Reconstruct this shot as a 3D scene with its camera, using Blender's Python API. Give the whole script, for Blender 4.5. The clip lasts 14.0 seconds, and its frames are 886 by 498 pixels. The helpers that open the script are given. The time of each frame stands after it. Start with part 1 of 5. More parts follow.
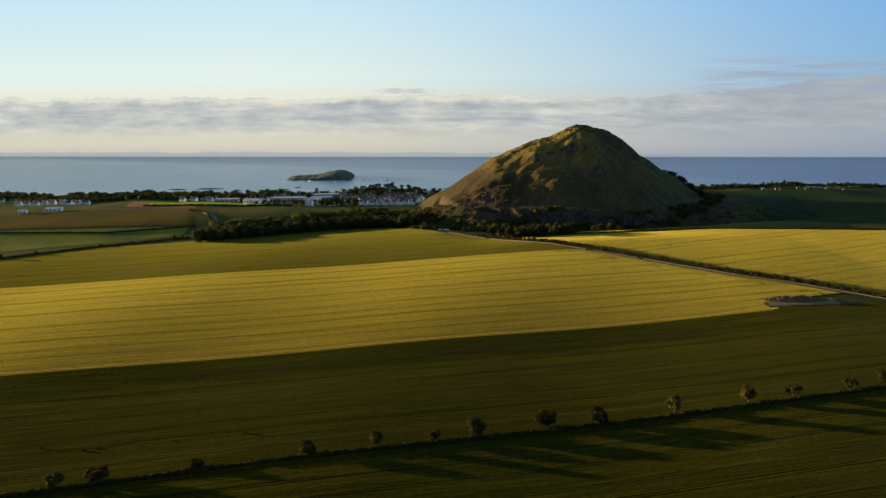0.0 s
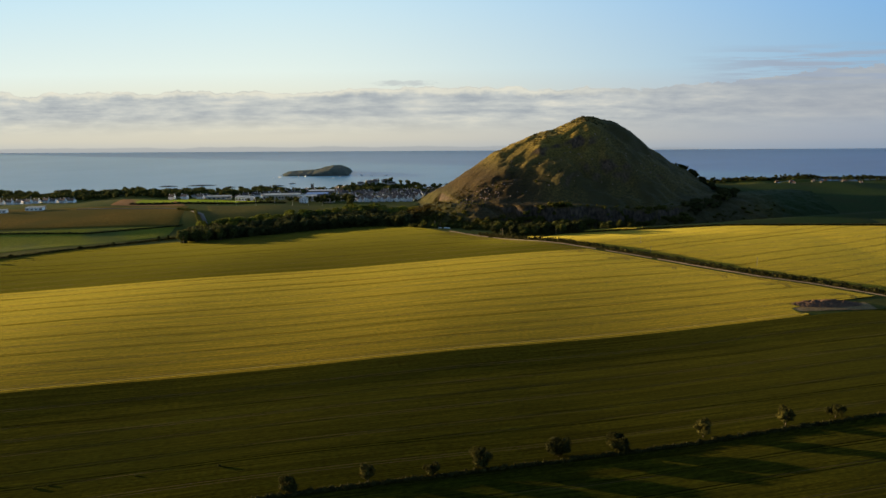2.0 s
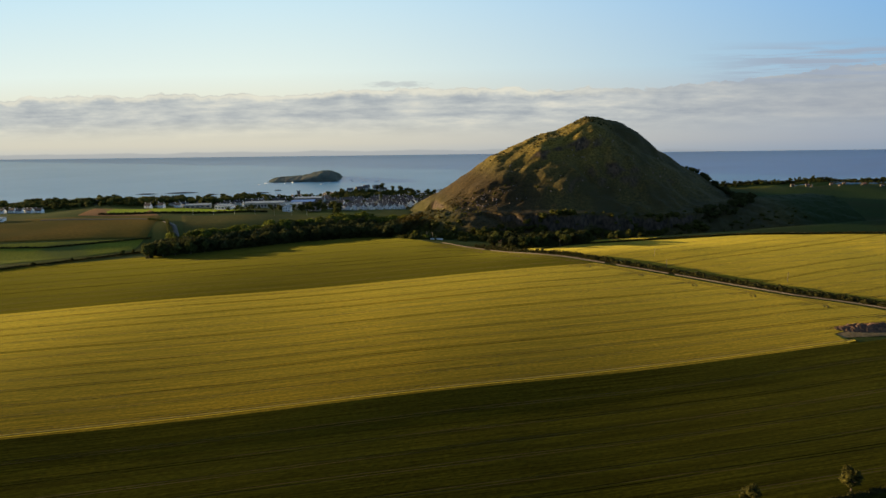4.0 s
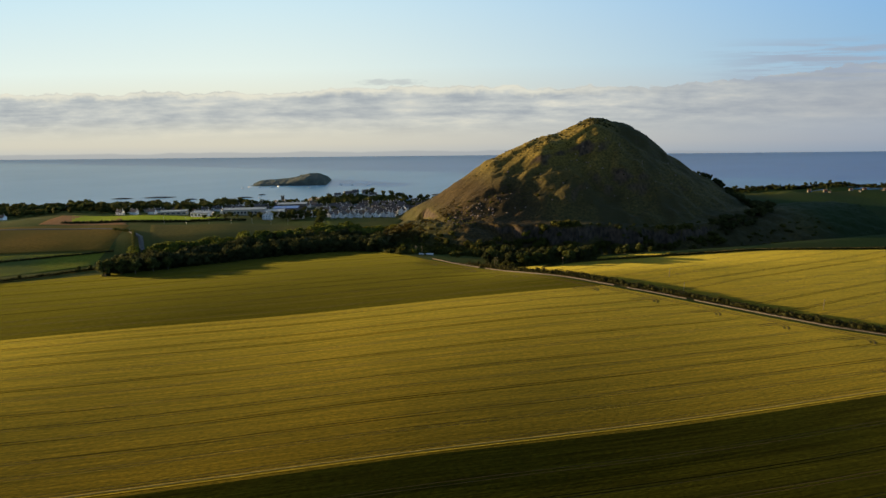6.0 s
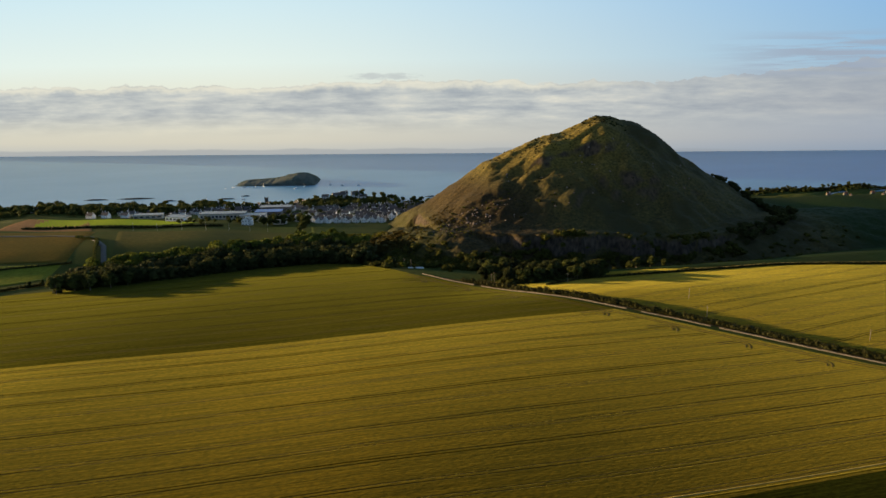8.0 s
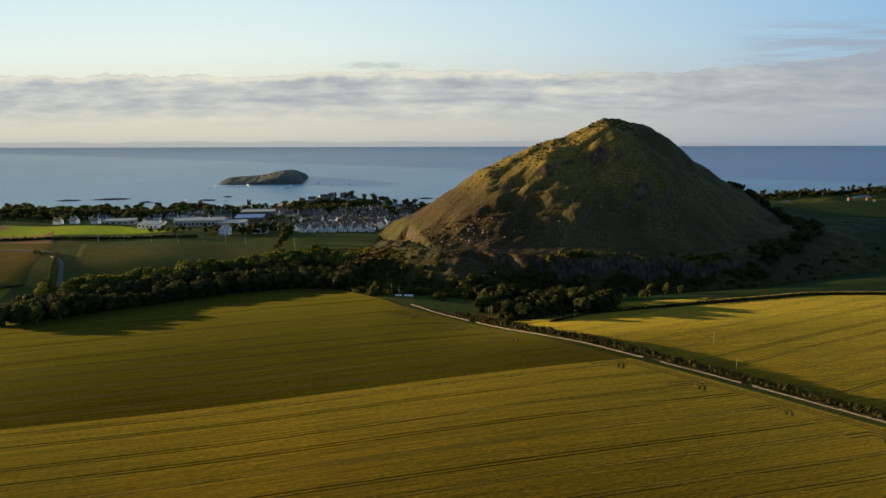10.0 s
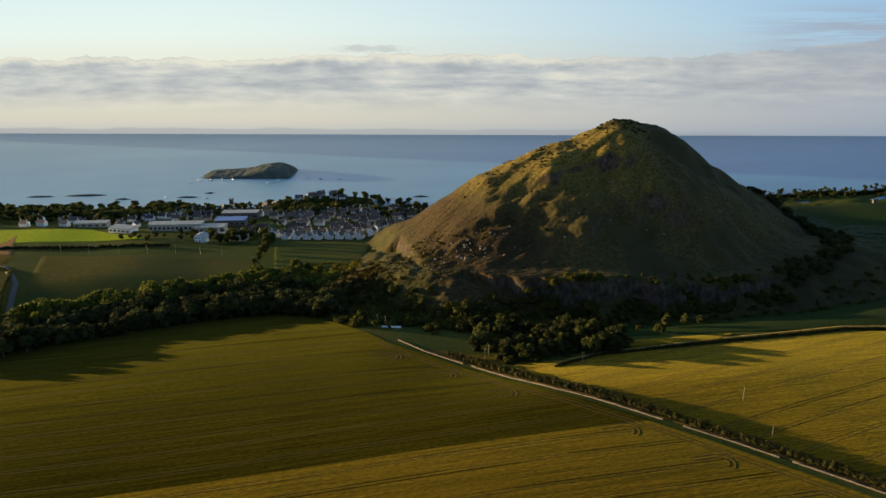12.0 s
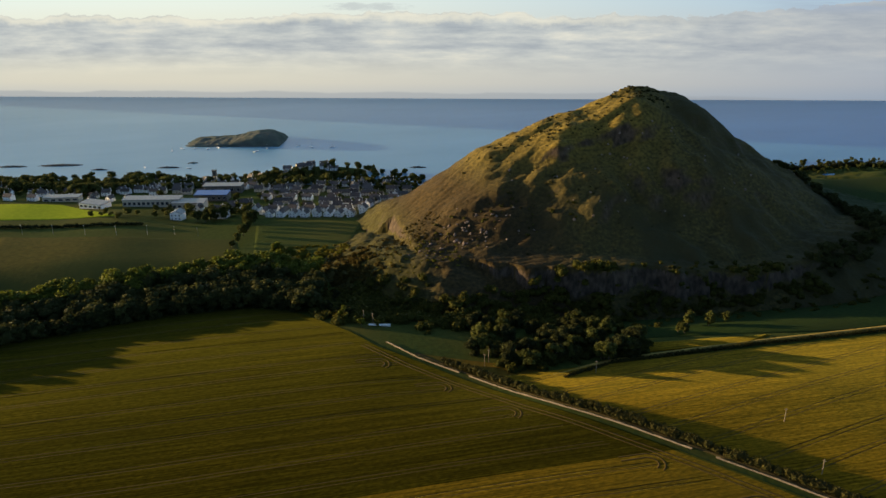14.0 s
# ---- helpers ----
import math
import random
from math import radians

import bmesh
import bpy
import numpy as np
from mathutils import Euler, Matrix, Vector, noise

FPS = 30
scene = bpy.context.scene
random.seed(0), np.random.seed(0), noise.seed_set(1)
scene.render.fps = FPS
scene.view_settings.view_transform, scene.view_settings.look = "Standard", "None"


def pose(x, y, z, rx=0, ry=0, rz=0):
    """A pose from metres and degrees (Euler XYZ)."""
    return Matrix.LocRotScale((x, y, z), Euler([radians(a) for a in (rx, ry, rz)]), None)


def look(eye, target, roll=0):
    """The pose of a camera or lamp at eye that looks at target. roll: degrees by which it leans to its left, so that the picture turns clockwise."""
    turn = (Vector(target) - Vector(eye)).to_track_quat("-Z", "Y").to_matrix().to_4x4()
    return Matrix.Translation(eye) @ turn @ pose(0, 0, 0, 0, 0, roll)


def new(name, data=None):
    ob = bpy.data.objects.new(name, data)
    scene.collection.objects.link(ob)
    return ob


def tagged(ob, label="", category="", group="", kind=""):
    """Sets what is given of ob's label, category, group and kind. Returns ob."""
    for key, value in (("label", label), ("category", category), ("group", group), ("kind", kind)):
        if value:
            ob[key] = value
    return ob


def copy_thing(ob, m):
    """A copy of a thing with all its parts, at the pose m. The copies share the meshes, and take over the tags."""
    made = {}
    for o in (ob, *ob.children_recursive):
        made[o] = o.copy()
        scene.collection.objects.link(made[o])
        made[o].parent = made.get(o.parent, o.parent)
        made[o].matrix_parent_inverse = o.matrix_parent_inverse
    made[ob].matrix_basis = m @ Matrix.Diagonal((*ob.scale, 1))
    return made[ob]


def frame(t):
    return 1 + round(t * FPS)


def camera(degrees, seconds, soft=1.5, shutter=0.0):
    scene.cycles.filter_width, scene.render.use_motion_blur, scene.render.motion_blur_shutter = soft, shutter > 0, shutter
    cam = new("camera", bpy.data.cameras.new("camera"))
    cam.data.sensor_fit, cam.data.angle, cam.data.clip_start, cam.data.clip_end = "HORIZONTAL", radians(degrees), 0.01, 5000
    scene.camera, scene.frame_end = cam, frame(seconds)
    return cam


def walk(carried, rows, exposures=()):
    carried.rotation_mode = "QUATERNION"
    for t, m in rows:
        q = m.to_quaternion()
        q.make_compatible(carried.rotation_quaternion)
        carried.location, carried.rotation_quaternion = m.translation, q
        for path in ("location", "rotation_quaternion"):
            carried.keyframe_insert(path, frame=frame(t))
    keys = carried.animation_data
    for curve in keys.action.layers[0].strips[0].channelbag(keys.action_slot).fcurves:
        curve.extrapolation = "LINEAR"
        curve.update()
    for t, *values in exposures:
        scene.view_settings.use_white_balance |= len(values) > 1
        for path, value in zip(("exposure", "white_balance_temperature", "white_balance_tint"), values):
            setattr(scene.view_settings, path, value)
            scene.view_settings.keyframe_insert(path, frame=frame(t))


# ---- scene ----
cam = camera(59.0, 14.0, 1.5)
METRES, EYE, TILT, LEAN, TURN = 418.85, 160.0, 0.0, 0.0, -12.5
ROWS = [
    (0.0, 0.0, 0.0, 0.0, -0.13, -13.73, 0.54),
    (0.5, -0.0, 0.0122, -0.0027, -0.11, -13.95, 0.55),
    (1.0, 0.0004, 0.0354, -0.0057, -0.08, -14.08, 0.65),
    (1.5, 0.0015, 0.0673, -0.0089, -0.07, -14.14, 0.76),
    (2.0, 0.003, 0.1022, -0.0118, -0.09, -14.18, 0.9),
    (2.5, 0.0051, 0.1404, -0.0159, -0.13, -14.12, 1.05),
    (5.0, 0.025, 0.3363, -0.0374, -0.27, -13.87, 1.26),
    (5.5, 0.0293, 0.3755, -0.0379, -0.27, -13.92, 1.2),
    (6.0, 0.0328, 0.4151, -0.0346, -0.3, -14.1, 1.14),
    (6.5, 0.036, 0.4519, -0.0371, -0.35, -14.21, 1.18),
    (7.0, 0.0393, 0.4885, -0.0412, -0.35, -14.23, 1.14),
    (7.5, 0.0426, 0.5256, -0.0419, -0.35, -14.32, 1.09),
    (8.0, 0.0462, 0.5624, -0.0387, -0.35, -14.53, 1.03),
    (10.5, 0.0608, 0.7506, 0.0019, -0.39, -16.36, 0.75),
    (11.0, 0.064, 0.7864, 0.0112, -0.36, -16.77, 0.69),
    (11.5, 0.0678, 0.823, 0.0193, -0.33, -17.16, 0.67),
    (12.0, 0.0705, 0.8579, 0.0245, -0.31, -17.86, 0.58),
    (12.5, 0.0743, 0.8926, 0.0265, -0.21, -20.44, 0.65),
    (13.0, 0.0761, 0.9246, 0.0249, -0.21, -20.57, 0.6),
    (13.5, 0.0779, 0.9553, 0.0223, -0.17, -20.67, 0.56),
    (14.0, 0.0804, 0.9862, 0.0177, -0.11, -20.73, 0.55),
]
walk(cam, [(t, pose(0, 0, EYE, TILT, LEAN, TURN) @ pose(METRES * x, METRES * y, METRES * z, 90 + pitch, roll, yaw)) for t, x, y, z, yaw, pitch, roll in ROWS],
     exposures=((0.0, 1.25, 6850, 5.0), (8.0, 1.25, 6850, 5.0), (14.0, 1.31, 6850, 5.0)))

# ---- light ----
# the low evening sun stands ahead and to one side, five degrees up
SUN_ELEV, SUN_AZ = 5.0, 152.0
sun = new("sun", bpy.data.lights.new("sun", "SUN"))
sun.data.energy, sun.data.angle, sun.data.color = 4.9, radians(0.6), (1.0, 0.69, 0.35)
ce = math.cos(radians(SUN_ELEV))
to_sun = Vector((ce * math.cos(radians(SUN_AZ)), ce * math.sin(radians(SUN_AZ)), math.sin(radians(SUN_ELEV))))
sun.matrix_world = look(to_sun * 900, (0, 0, 0))
world = bpy.data.worlds.new("world")
scene.world = world
world.use_nodes = True
sky = world.node_tree.nodes.new("ShaderNodeTexSky")
sky.sky_type, sky.sun_disc = "NISHITA", False
sky.air_density, sky.dust_density, sky.ozone_density = 0.4, 0.4, 1.0
sky.sun_elevation, sky.sun_rotation = radians(SUN_ELEV), radians(90 - SUN_AZ)
world.node_tree.links.new(sky.outputs[0], world.node_tree.nodes["Background"].inputs[0])
world.node_tree.nodes["Background"].inputs[1].default_value = 0.114
EXPOSURE = 1.25  # as keyed with the walk


# ---- materials ----
def nodes_of(name):
    m = bpy.data.materials.new(name)
    m.use_nodes = True
    return m, m.node_tree.nodes, m.node_tree.links, m.node_tree.nodes["Principled BSDF"]


def ramp(n, stops):
    r = n.new("ShaderNodeValToRGB")
    while len(r.color_ramp.elements) < len(stops):
        r.color_ramp.elements.new(0.5)
    for e, (p, c) in zip(r.color_ramp.elements, stops):
        e.position, e.color = p, (*c, 1)
    return r


def noise_of(n, l, scale, detail=4.0, stretch=(1, 1, 1), turn=0.0, own=False):
    g = n.new("ShaderNodeTexCoord") if own else n.new("ShaderNodeNewGeometry")
    mp = n.new("ShaderNodeMapping")
    mp.inputs["Scale"].default_value = stretch
    mp.inputs["Rotation"].default_value = (0, 0, turn)
    l.new(g.outputs["Object" if own else "Position"], mp.inputs[0])
    t = n.new("ShaderNodeTexNoise")
    t.inputs["Scale"].default_value, t.inputs["Detail"].default_value = scale, detail
    l.new(mp.outputs[0], t.inputs[0])
    return t


def mix(n, l, a, b, f, mode="MIX"):
    m = n.new("ShaderNodeMix")
    m.data_type, m.blend_type = "RGBA", mode
    for sock, v in ((m.inputs[6], a), (m.inputs[7], b), (m.inputs[0], f)):
        if isinstance(v, (int, float)):
            sock.default_value = v
        elif isinstance(v, tuple):
            sock.default_value = (*v, 1)
        else:
            l.new(v, sock)
    return m.outputs[2]


def bump(n, l, p, height, strength, distance):
    b = n.new("ShaderNodeBump")
    b.inputs["Strength"].default_value, b.inputs["Distance"].default_value = strength, distance
    l.new(height, b.inputs["Height"])
    l.new(b.outputs[0], p.inputs["Normal"])


def surface(name, c1, c2, fine=1.0, broad=0.03, rough=0.9, relief=0.3, depth=0.2, third=None, metal=0.0, rand=0.0, own=False):
    """Two tones in fine grain, a third in broad patches, a relief."""
    m, n, l, p = nodes_of(name)
    t = noise_of(n, l, fine, 5, own=own)
    r = ramp(n, [(0.32, c1), (0.68, c2)])
    l.new(t.outputs[0], r.inputs[0])
    out = r.outputs[0]
    if third:
        w = noise_of(n, l, broad, 4, own=own)
        k = ramp(n, [(0.42, (0, 0, 0)), (0.62, (1, 1, 1))])
        l.new(w.outputs[0], k.inputs[0])
        out = mix(n, l, out, third, k.outputs[0])
    if rand:
        o = n.new("ShaderNodeObjectInfo")
        k = ramp(n, [(0.0, (1 - rand,) * 3), (1.0, (1 + rand,) * 3)])
        l.new(o.outputs["Random"], k.inputs[0])
        out = mix(n, l, out, k.outputs[0], 1.0, "MULTIPLY")
    l.new(out, p.inputs["Base Color"])
    p.inputs["Roughness"].default_value, p.inputs["Metallic"].default_value = rough, metal
    p.inputs["Specular IOR Level"].default_value = 0.02 if rough >= 0.95 else 0.2
    if relief:
        bump(n, l, p, t.outputs[0], relief, depth)
    return m


def crop(name, c1, c2, c3, sheen, tint, turn=0.0, lines=0.55):
    """Standing corn: drilled rows, ripe and green patches, bright ears against the light."""
    m, n, l, p = nodes_of(name)
    rows = noise_of(n, l, 1.0, 5, (0.008, lines * 0.5, 1), turn)
    thin = noise_of(n, l, 1.0, 3, (0.006, lines * 4, 1), turn)
    both = mix(n, l, rows.outputs[0], thin.outputs[0], 0.45)
    r = ramp(n, [(0.38, c1), (0.58, c2)])
    l.new(both, r.inputs[0])
    broad = noise_of(n, l, 0.012, 5, (0.7, 1.6, 1), turn)
    k = ramp(n, [(0.40, (0, 0, 0)), (0.66, (1, 1, 1))])
    l.new(broad.outputs[0], k.inputs[0])
    out = mix(n, l, r.outputs[0], c3, k.outputs[0])
    fine = noise_of(n, l, 0.9, 6, (0.5, 1.0, 1), turn)
    g = ramp(n, [(0.3, (0.52, 0.52, 0.5)), (0.7, (1.42, 1.4, 1.35))])
    l.new(fine.outputs[0], g.inputs[0])
    out = mix(n, l, out, g.outputs[0], 1.0, "MULTIPLY")
    drill = noise_of(n, l, 1.0, 5, (0.022, lines * 2.4, 1), turn)
    h = ramp(n, [(0.34, (0.46, 0.44, 0.40)), (0.50, (1.0, 1.0, 1.0)), (0.66, (1.5, 1.5, 1.45))])
    l.new(drill.outputs[0], h.inputs[0])
    out = mix(n, l, out, h.outputs[0], 1.0, "MULTIPLY")
    l.new(out, p.inputs["Base Color"])
    p.inputs["Roughness"].default_value = 0.95
    p.inputs["Specular IOR Level"].default_value = 0.0
    p.inputs["Sheen Weight"].default_value = sheen
    p.inputs["Sheen Roughness"].default_value = 0.4
    p.inputs["Sheen Tint"].default_value = (*tint, 1)
    bump(n, l, p, fine.outputs[0], 0.3, 0.35)
    return m


def foliage(name, dark, light, rough=0.75):
    m, n, l, p = nodes_of(name)
    g = n.new("ShaderNodeNewGeometry")
    r = ramp(n, [(0.0, dark), (1.0, light)])
    l.new(g.outputs["Random Per Island"], r.inputs[0])
    o = n.new("ShaderNodeObjectInfo")
    k = ramp(n, [(0.0, (0.72, 0.75, 0.7)), (1.0, (1.25, 1.18, 1.0))])
    l.new(o.outputs["Random"], k.inputs[0])
    out = mix(n, l, r.outputs[0], k.outputs[0], 1.0, "MULTIPLY")
    l.new(out, p.inputs["Base Color"])
    p.inputs["Roughness"].default_value = rough
    p.inputs["Specular IOR Level"].default_value = 0.05
    tr = n.new("ShaderNodeBsdfTranslucent")
    l.new(out, tr.inputs[0])
    both = n.new("ShaderNodeMixShader")
    both.inputs[0].default_value = 0.35
    l.new(p.outputs[0], both.inputs[1])
    l.new(tr.outputs[0], both.inputs[2])
    l.new(both.outputs[0], n["Material Output"].inputs[0])
    return m


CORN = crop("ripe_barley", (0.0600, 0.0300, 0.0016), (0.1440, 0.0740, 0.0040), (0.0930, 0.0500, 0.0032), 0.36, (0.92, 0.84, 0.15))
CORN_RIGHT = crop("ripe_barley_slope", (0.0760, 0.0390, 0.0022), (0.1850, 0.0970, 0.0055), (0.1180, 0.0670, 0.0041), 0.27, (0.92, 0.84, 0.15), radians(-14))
OLIVE = crop("green_barley", (0.0170, 0.0132, 0.0010), (0.0400, 0.0300, 0.0023), (0.0240, 0.0204, 0.0017), 0.11, (0.80, 0.80, 0.14))
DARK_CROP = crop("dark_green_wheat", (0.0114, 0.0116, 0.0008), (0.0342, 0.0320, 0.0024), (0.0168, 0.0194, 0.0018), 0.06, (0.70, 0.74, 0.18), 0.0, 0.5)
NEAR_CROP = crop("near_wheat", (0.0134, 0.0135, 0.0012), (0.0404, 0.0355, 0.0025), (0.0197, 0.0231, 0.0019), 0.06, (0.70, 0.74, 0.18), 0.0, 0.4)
SOIL = surface("rutted_soil", (0.040, 0.026, 0.004), (0.075, 0.046, 0.007), 2.0)
TURF = surface("rough_turf", (0.1100, 0.1248, 0.0143), (0.1705, 0.1776, 0.0221), 0.5, 0.02, 0.95, 0.6, 0.6, (0.0935, 0.1080, 0.0260))
PASTURE = surface("green_pasture", (0.0338, 0.0486, 0.0112), (0.0546, 0.0702, 0.0168), 0.4, 0.015, 0.95, 0.5, 0.4, (0.0650, 0.0675, 0.0168))
STUBBLE = surface("brown_rough_field", (0.098, 0.062, 0.010), (0.150, 0.096, 0.016), 0.3, 0.012, 0.95, 0.5, 0.5, (0.084, 0.066, 0.012))
BARE = surface("bare_earth_field", (0.20, 0.10, 0.04), (0.27, 0.14, 0.06), 0.3, 0.02, 0.95, 0.5, 0.5)
VERGE = surface("dull_grass_verge", (0.040, 0.034, 0.014), (0.066, 0.054, 0.022), 0.6, 0.05, 0.95, 0.4, 0.2)
MEADOW = surface("dull_meadow_grass", (0.060, 0.054, 0.014), (0.090, 0.080, 0.019), 0.3, 0.011, 0.95, 0.5, 0.4, (0.042, 0.052, 0.015))
PITCH = surface("mown_pitch_grass", (0.19, 0.24, 0.010), (0.26, 0.31, 0.015), 0.3, 0.05, 0.95, 0.3, 0.2)
STONE = surface("pale_wall_stone", (0.12, 0.10, 0.075), (0.21, 0.175, 0.135), 1.6, 0.1, 0.9, 0.5, 0.1, rand=0.15)
# pasture grass with the shadow by the hill put into its colour
SHADE_GRASS = surface("shaded_pasture", (0.0144, 0.0300, 0.0078), (0.0264, 0.0450, 0.0117), 0.4, 0.02, 0.95, 0.4, 0.3, (0.0240, 0.0350, 0.0104))
BOULDER = surface("pale_weathered_rock", (0.10, 0.078, 0.065), (0.22, 0.17, 0.145), 1.0, 0.1, 0.9, 0.5, 0.2)
GRAVEL = surface("lane_gravel", (0.042, 0.036, 0.015), (0.075, 0.06, 0.028), 1.5, 0.1, 0.95, 0.4, 0.1)
ASPHALT = surface("grey_asphalt", (0.045, 0.045, 0.046), (0.075, 0.075, 0.078), 1.0, 0.1, 0.8, 0.2, 0.05)
RUBBLE = surface("dung_and_soil_heap", (0.07, 0.045, 0.03), (0.16, 0.10, 0.07), 1.2, 0.2, 0.95, 0.8, 0.4)
SAND = surface("trodden_pale_soil", (0.15, 0.105, 0.05), (0.24, 0.175, 0.09), 0.8, 0.2, 0.95, 0.5, 0.2)
WOOD = surface("weathered_wood", (0.14, 0.11, 0.08), (0.24, 0.20, 0.15), 3.0, relief=0.2, depth=0.02)
BARK = surface("tree_bark", (0.07, 0.055, 0.04), (0.15, 0.12, 0.09), 2.5, relief=0.4, depth=0.05)
LEAF = foliage("broad_leaves", (0.0425, 0.0527, 0.0162), (0.0816, 0.0918, 0.0270))
# sunlight on the wood's back crowns is put into this leaf colour
LEAF_LIT = foliage("lit_pale_leaves", (0.066, 0.082, 0.014), (0.120, 0.138, 0.024))
# dark leaves, which also carry the shade on the wood's front
LEAF_DARK = foliage("dark_leaves", (0.028, 0.034, 0.014), (0.048, 0.054, 0.020))
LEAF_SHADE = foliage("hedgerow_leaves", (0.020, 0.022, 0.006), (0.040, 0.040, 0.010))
LEAF_OLD = foliage("dull_olive_leaves", (0.036, 0.037, 0.010), (0.066, 0.062, 0.016))
HEDGE = foliage("hawthorn_hedge_leaves", (0.024, 0.026, 0.010), (0.050, 0.048, 0.016))
GORSE = foliage("gorse_and_bramble", (0.036, 0.042, 0.010), (0.074, 0.074, 0.017))
BRACKEN = foliage("red_brown_bracken", (0.052, 0.041, 0.011), (0.094, 0.069, 0.017))
LEAF_OLIVE = foliage("yellow_green_scrub", (0.070, 0.072, 0.010), (0.14, 0.128, 0.018))
WHITE = surface("white_render", (0.84, 0.83, 0.81), (0.93, 0.92, 0.90), 0.4, 0.05, 0.85, 0.1, 0.02, rand=0.12)
CREAM = surface("cream_render", (0.52, 0.46, 0.36), (0.64, 0.57, 0.46), 0.4, 0.05, 0.85, 0.1, 0.02, rand=0.15)
SLATE = surface("dark_slate_roof", (0.06, 0.055, 0.055), (0.12, 0.105, 0.10), 1.2, 0.1, 0.7, 0.3, 0.05, rand=0.3)
PANTILE = surface("red_pantile_roof", (0.22, 0.09, 0.05), (0.32, 0.14, 0.08), 1.2, 0.1, 0.8, 0.3, 0.05, rand=0.2)
GREY_ROOF = surface("grey_sheet_roof", (0.20, 0.21, 0.22), (0.30, 0.31, 0.32), 0.6, 0.1, 0.5, 0.1, 0.02)
BLUE_ROOF = surface("blue_sheet_roof", (0.05, 0.13, 0.36), (0.08, 0.18, 0.44), 0.6, 0.1, 0.5, 0.1, 0.02)
TOWER = surface("grey_tower_stone", (0.10, 0.095, 0.085), (0.17, 0.16, 0.14), 0.8, 0.1, 0.9, 0.3, 0.05)
BOAT = surface("white_boat_hull", (0.75, 0.75, 0.74), (0.85, 0.85, 0.84), 0.8, relief=0, rough=0.4)
REEF = surface("dark_wet_rock", (0.03, 0.03, 0.03), (0.07, 0.065, 0.06), 0.5, 0.1, 0.8, 0.5, 0.3)


def glass_mat():
    m, n, l, p = nodes_of("window_glass")
    p.inputs["Base Color"].default_value = (0.03, 0.035, 0.045, 1)
    p.inputs["Roughness"].default_value = 0.08
    return m


GLASS = glass_mat()


def hill_mat():
    """Turf, a painted sunlit ridge and dark scrub on the hill, bare rock where it is steep."""
    m, n, l, p = nodes_of("hill_turf_and_rock")
    fine = noise_of(n, l, 0.45, 6)
    r = ramp(n, [(0.30, (0.036, 0.033, 0.014)), (0.52, (0.066, 0.055, 0.019)), (0.74, (0.116, 0.087, 0.027))])
    l.new(fine.outputs[0], r.inputs[0])
    broad = noise_of(n, l, 0.022, 5)
    k = ramp(n, [(0.44, (0, 0, 0)), (0.58, (1, 1, 1))])
    l.new(broad.outputs[0], k.inputs[0])
    scrub = mix(n, l, r.outputs[0], (0.046, 0.041, 0.017), k.outputs[0])
    g = n.new("ShaderNodeNewGeometry")
    s = n.new("ShaderNodeSeparateXYZ")
    l.new(g.outputs["Normal"], s.inputs[0])
    # upper ridge's sunlight painted in as straw, bracken and grass on the low spur
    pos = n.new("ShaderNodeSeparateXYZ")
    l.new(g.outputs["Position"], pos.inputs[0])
    ridge_sun = n.new("ShaderNodeMapRange")
    ridge_sun.inputs[1].default_value, ridge_sun.inputs[2].default_value = 26, 58
    ridge_sun.inputs[4].default_value = 0.75
    l.new(pos.outputs[2], ridge_sun.inputs[0])
    sun_tuft = ramp(n, [(0.35, (0.085, 0.064, 0.014)), (0.6, (0.23, 0.168, 0.034))])
    l.new(fine.outputs[0], sun_tuft.inputs[0])
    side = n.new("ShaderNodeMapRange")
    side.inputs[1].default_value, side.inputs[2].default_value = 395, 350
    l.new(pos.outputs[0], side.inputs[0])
    ridge_sun_here = n.new("ShaderNodeMath")
    ridge_sun_here.operation = "MULTIPLY"
    l.new(ridge_sun.outputs[0], ridge_sun_here.inputs[0])
    l.new(side.outputs[0], ridge_sun_here.inputs[1])
    scrub = mix(n, l, scrub, sun_tuft.outputs[0], ridge_sun_here.outputs[0])
    low = n.new("ShaderNodeMapRange")
    low.inputs[1].default_value, low.inputs[2].default_value = 225, 178
    low.inputs[4].default_value = 0.8
    l.new(pos.outputs[0], low.inputs[0])
    grassy = ramp(n, [(0.35, (0.026, 0.025, 0.007)), (0.6, (0.060, 0.056, 0.012))])
    l.new(fine.outputs[0], grassy.inputs[0])
    scrub = mix(n, l, scrub, grassy.outputs[0], low.outputs[0])
    # rusty bracken and bare soil on the low crags
    rust = n.new("ShaderNodeMapRange")
    rust.inputs[1].default_value, rust.inputs[2].default_value = 36, 22
    l.new(pos.outputs[2], rust.inputs[0])
    near = n.new("ShaderNodeMapRange")
    near.inputs[1].default_value, near.inputs[2].default_value = 300, 265
    near.inputs[4].default_value = 0.65
    l.new(pos.outputs[0], near.inputs[0])
    far = n.new("ShaderNodeMapRange")
    far.inputs[1].default_value, far.inputs[2].default_value = 192, 212
    l.new(pos.outputs[0], far.inputs[0])
    both = n.new("ShaderNodeMath")
    both.operation = "MULTIPLY"
    l.new(rust.outputs[0], both.inputs[0])
    l.new(near.outputs[0], both.inputs[1])
    here = n.new("ShaderNodeMath")
    here.operation = "MULTIPLY"
    l.new(both.outputs[0], here.inputs[0])
    l.new(far.outputs[0], here.inputs[1])
    soil = ramp(n, [(0.35, (0.020, 0.013, 0.007)), (0.65, (0.058, 0.034, 0.015))])
    l.new(fine.outputs[0], soil.inputs[0])
    scrub = mix(n, l, scrub, soil.outputs[0], here.outputs[0])
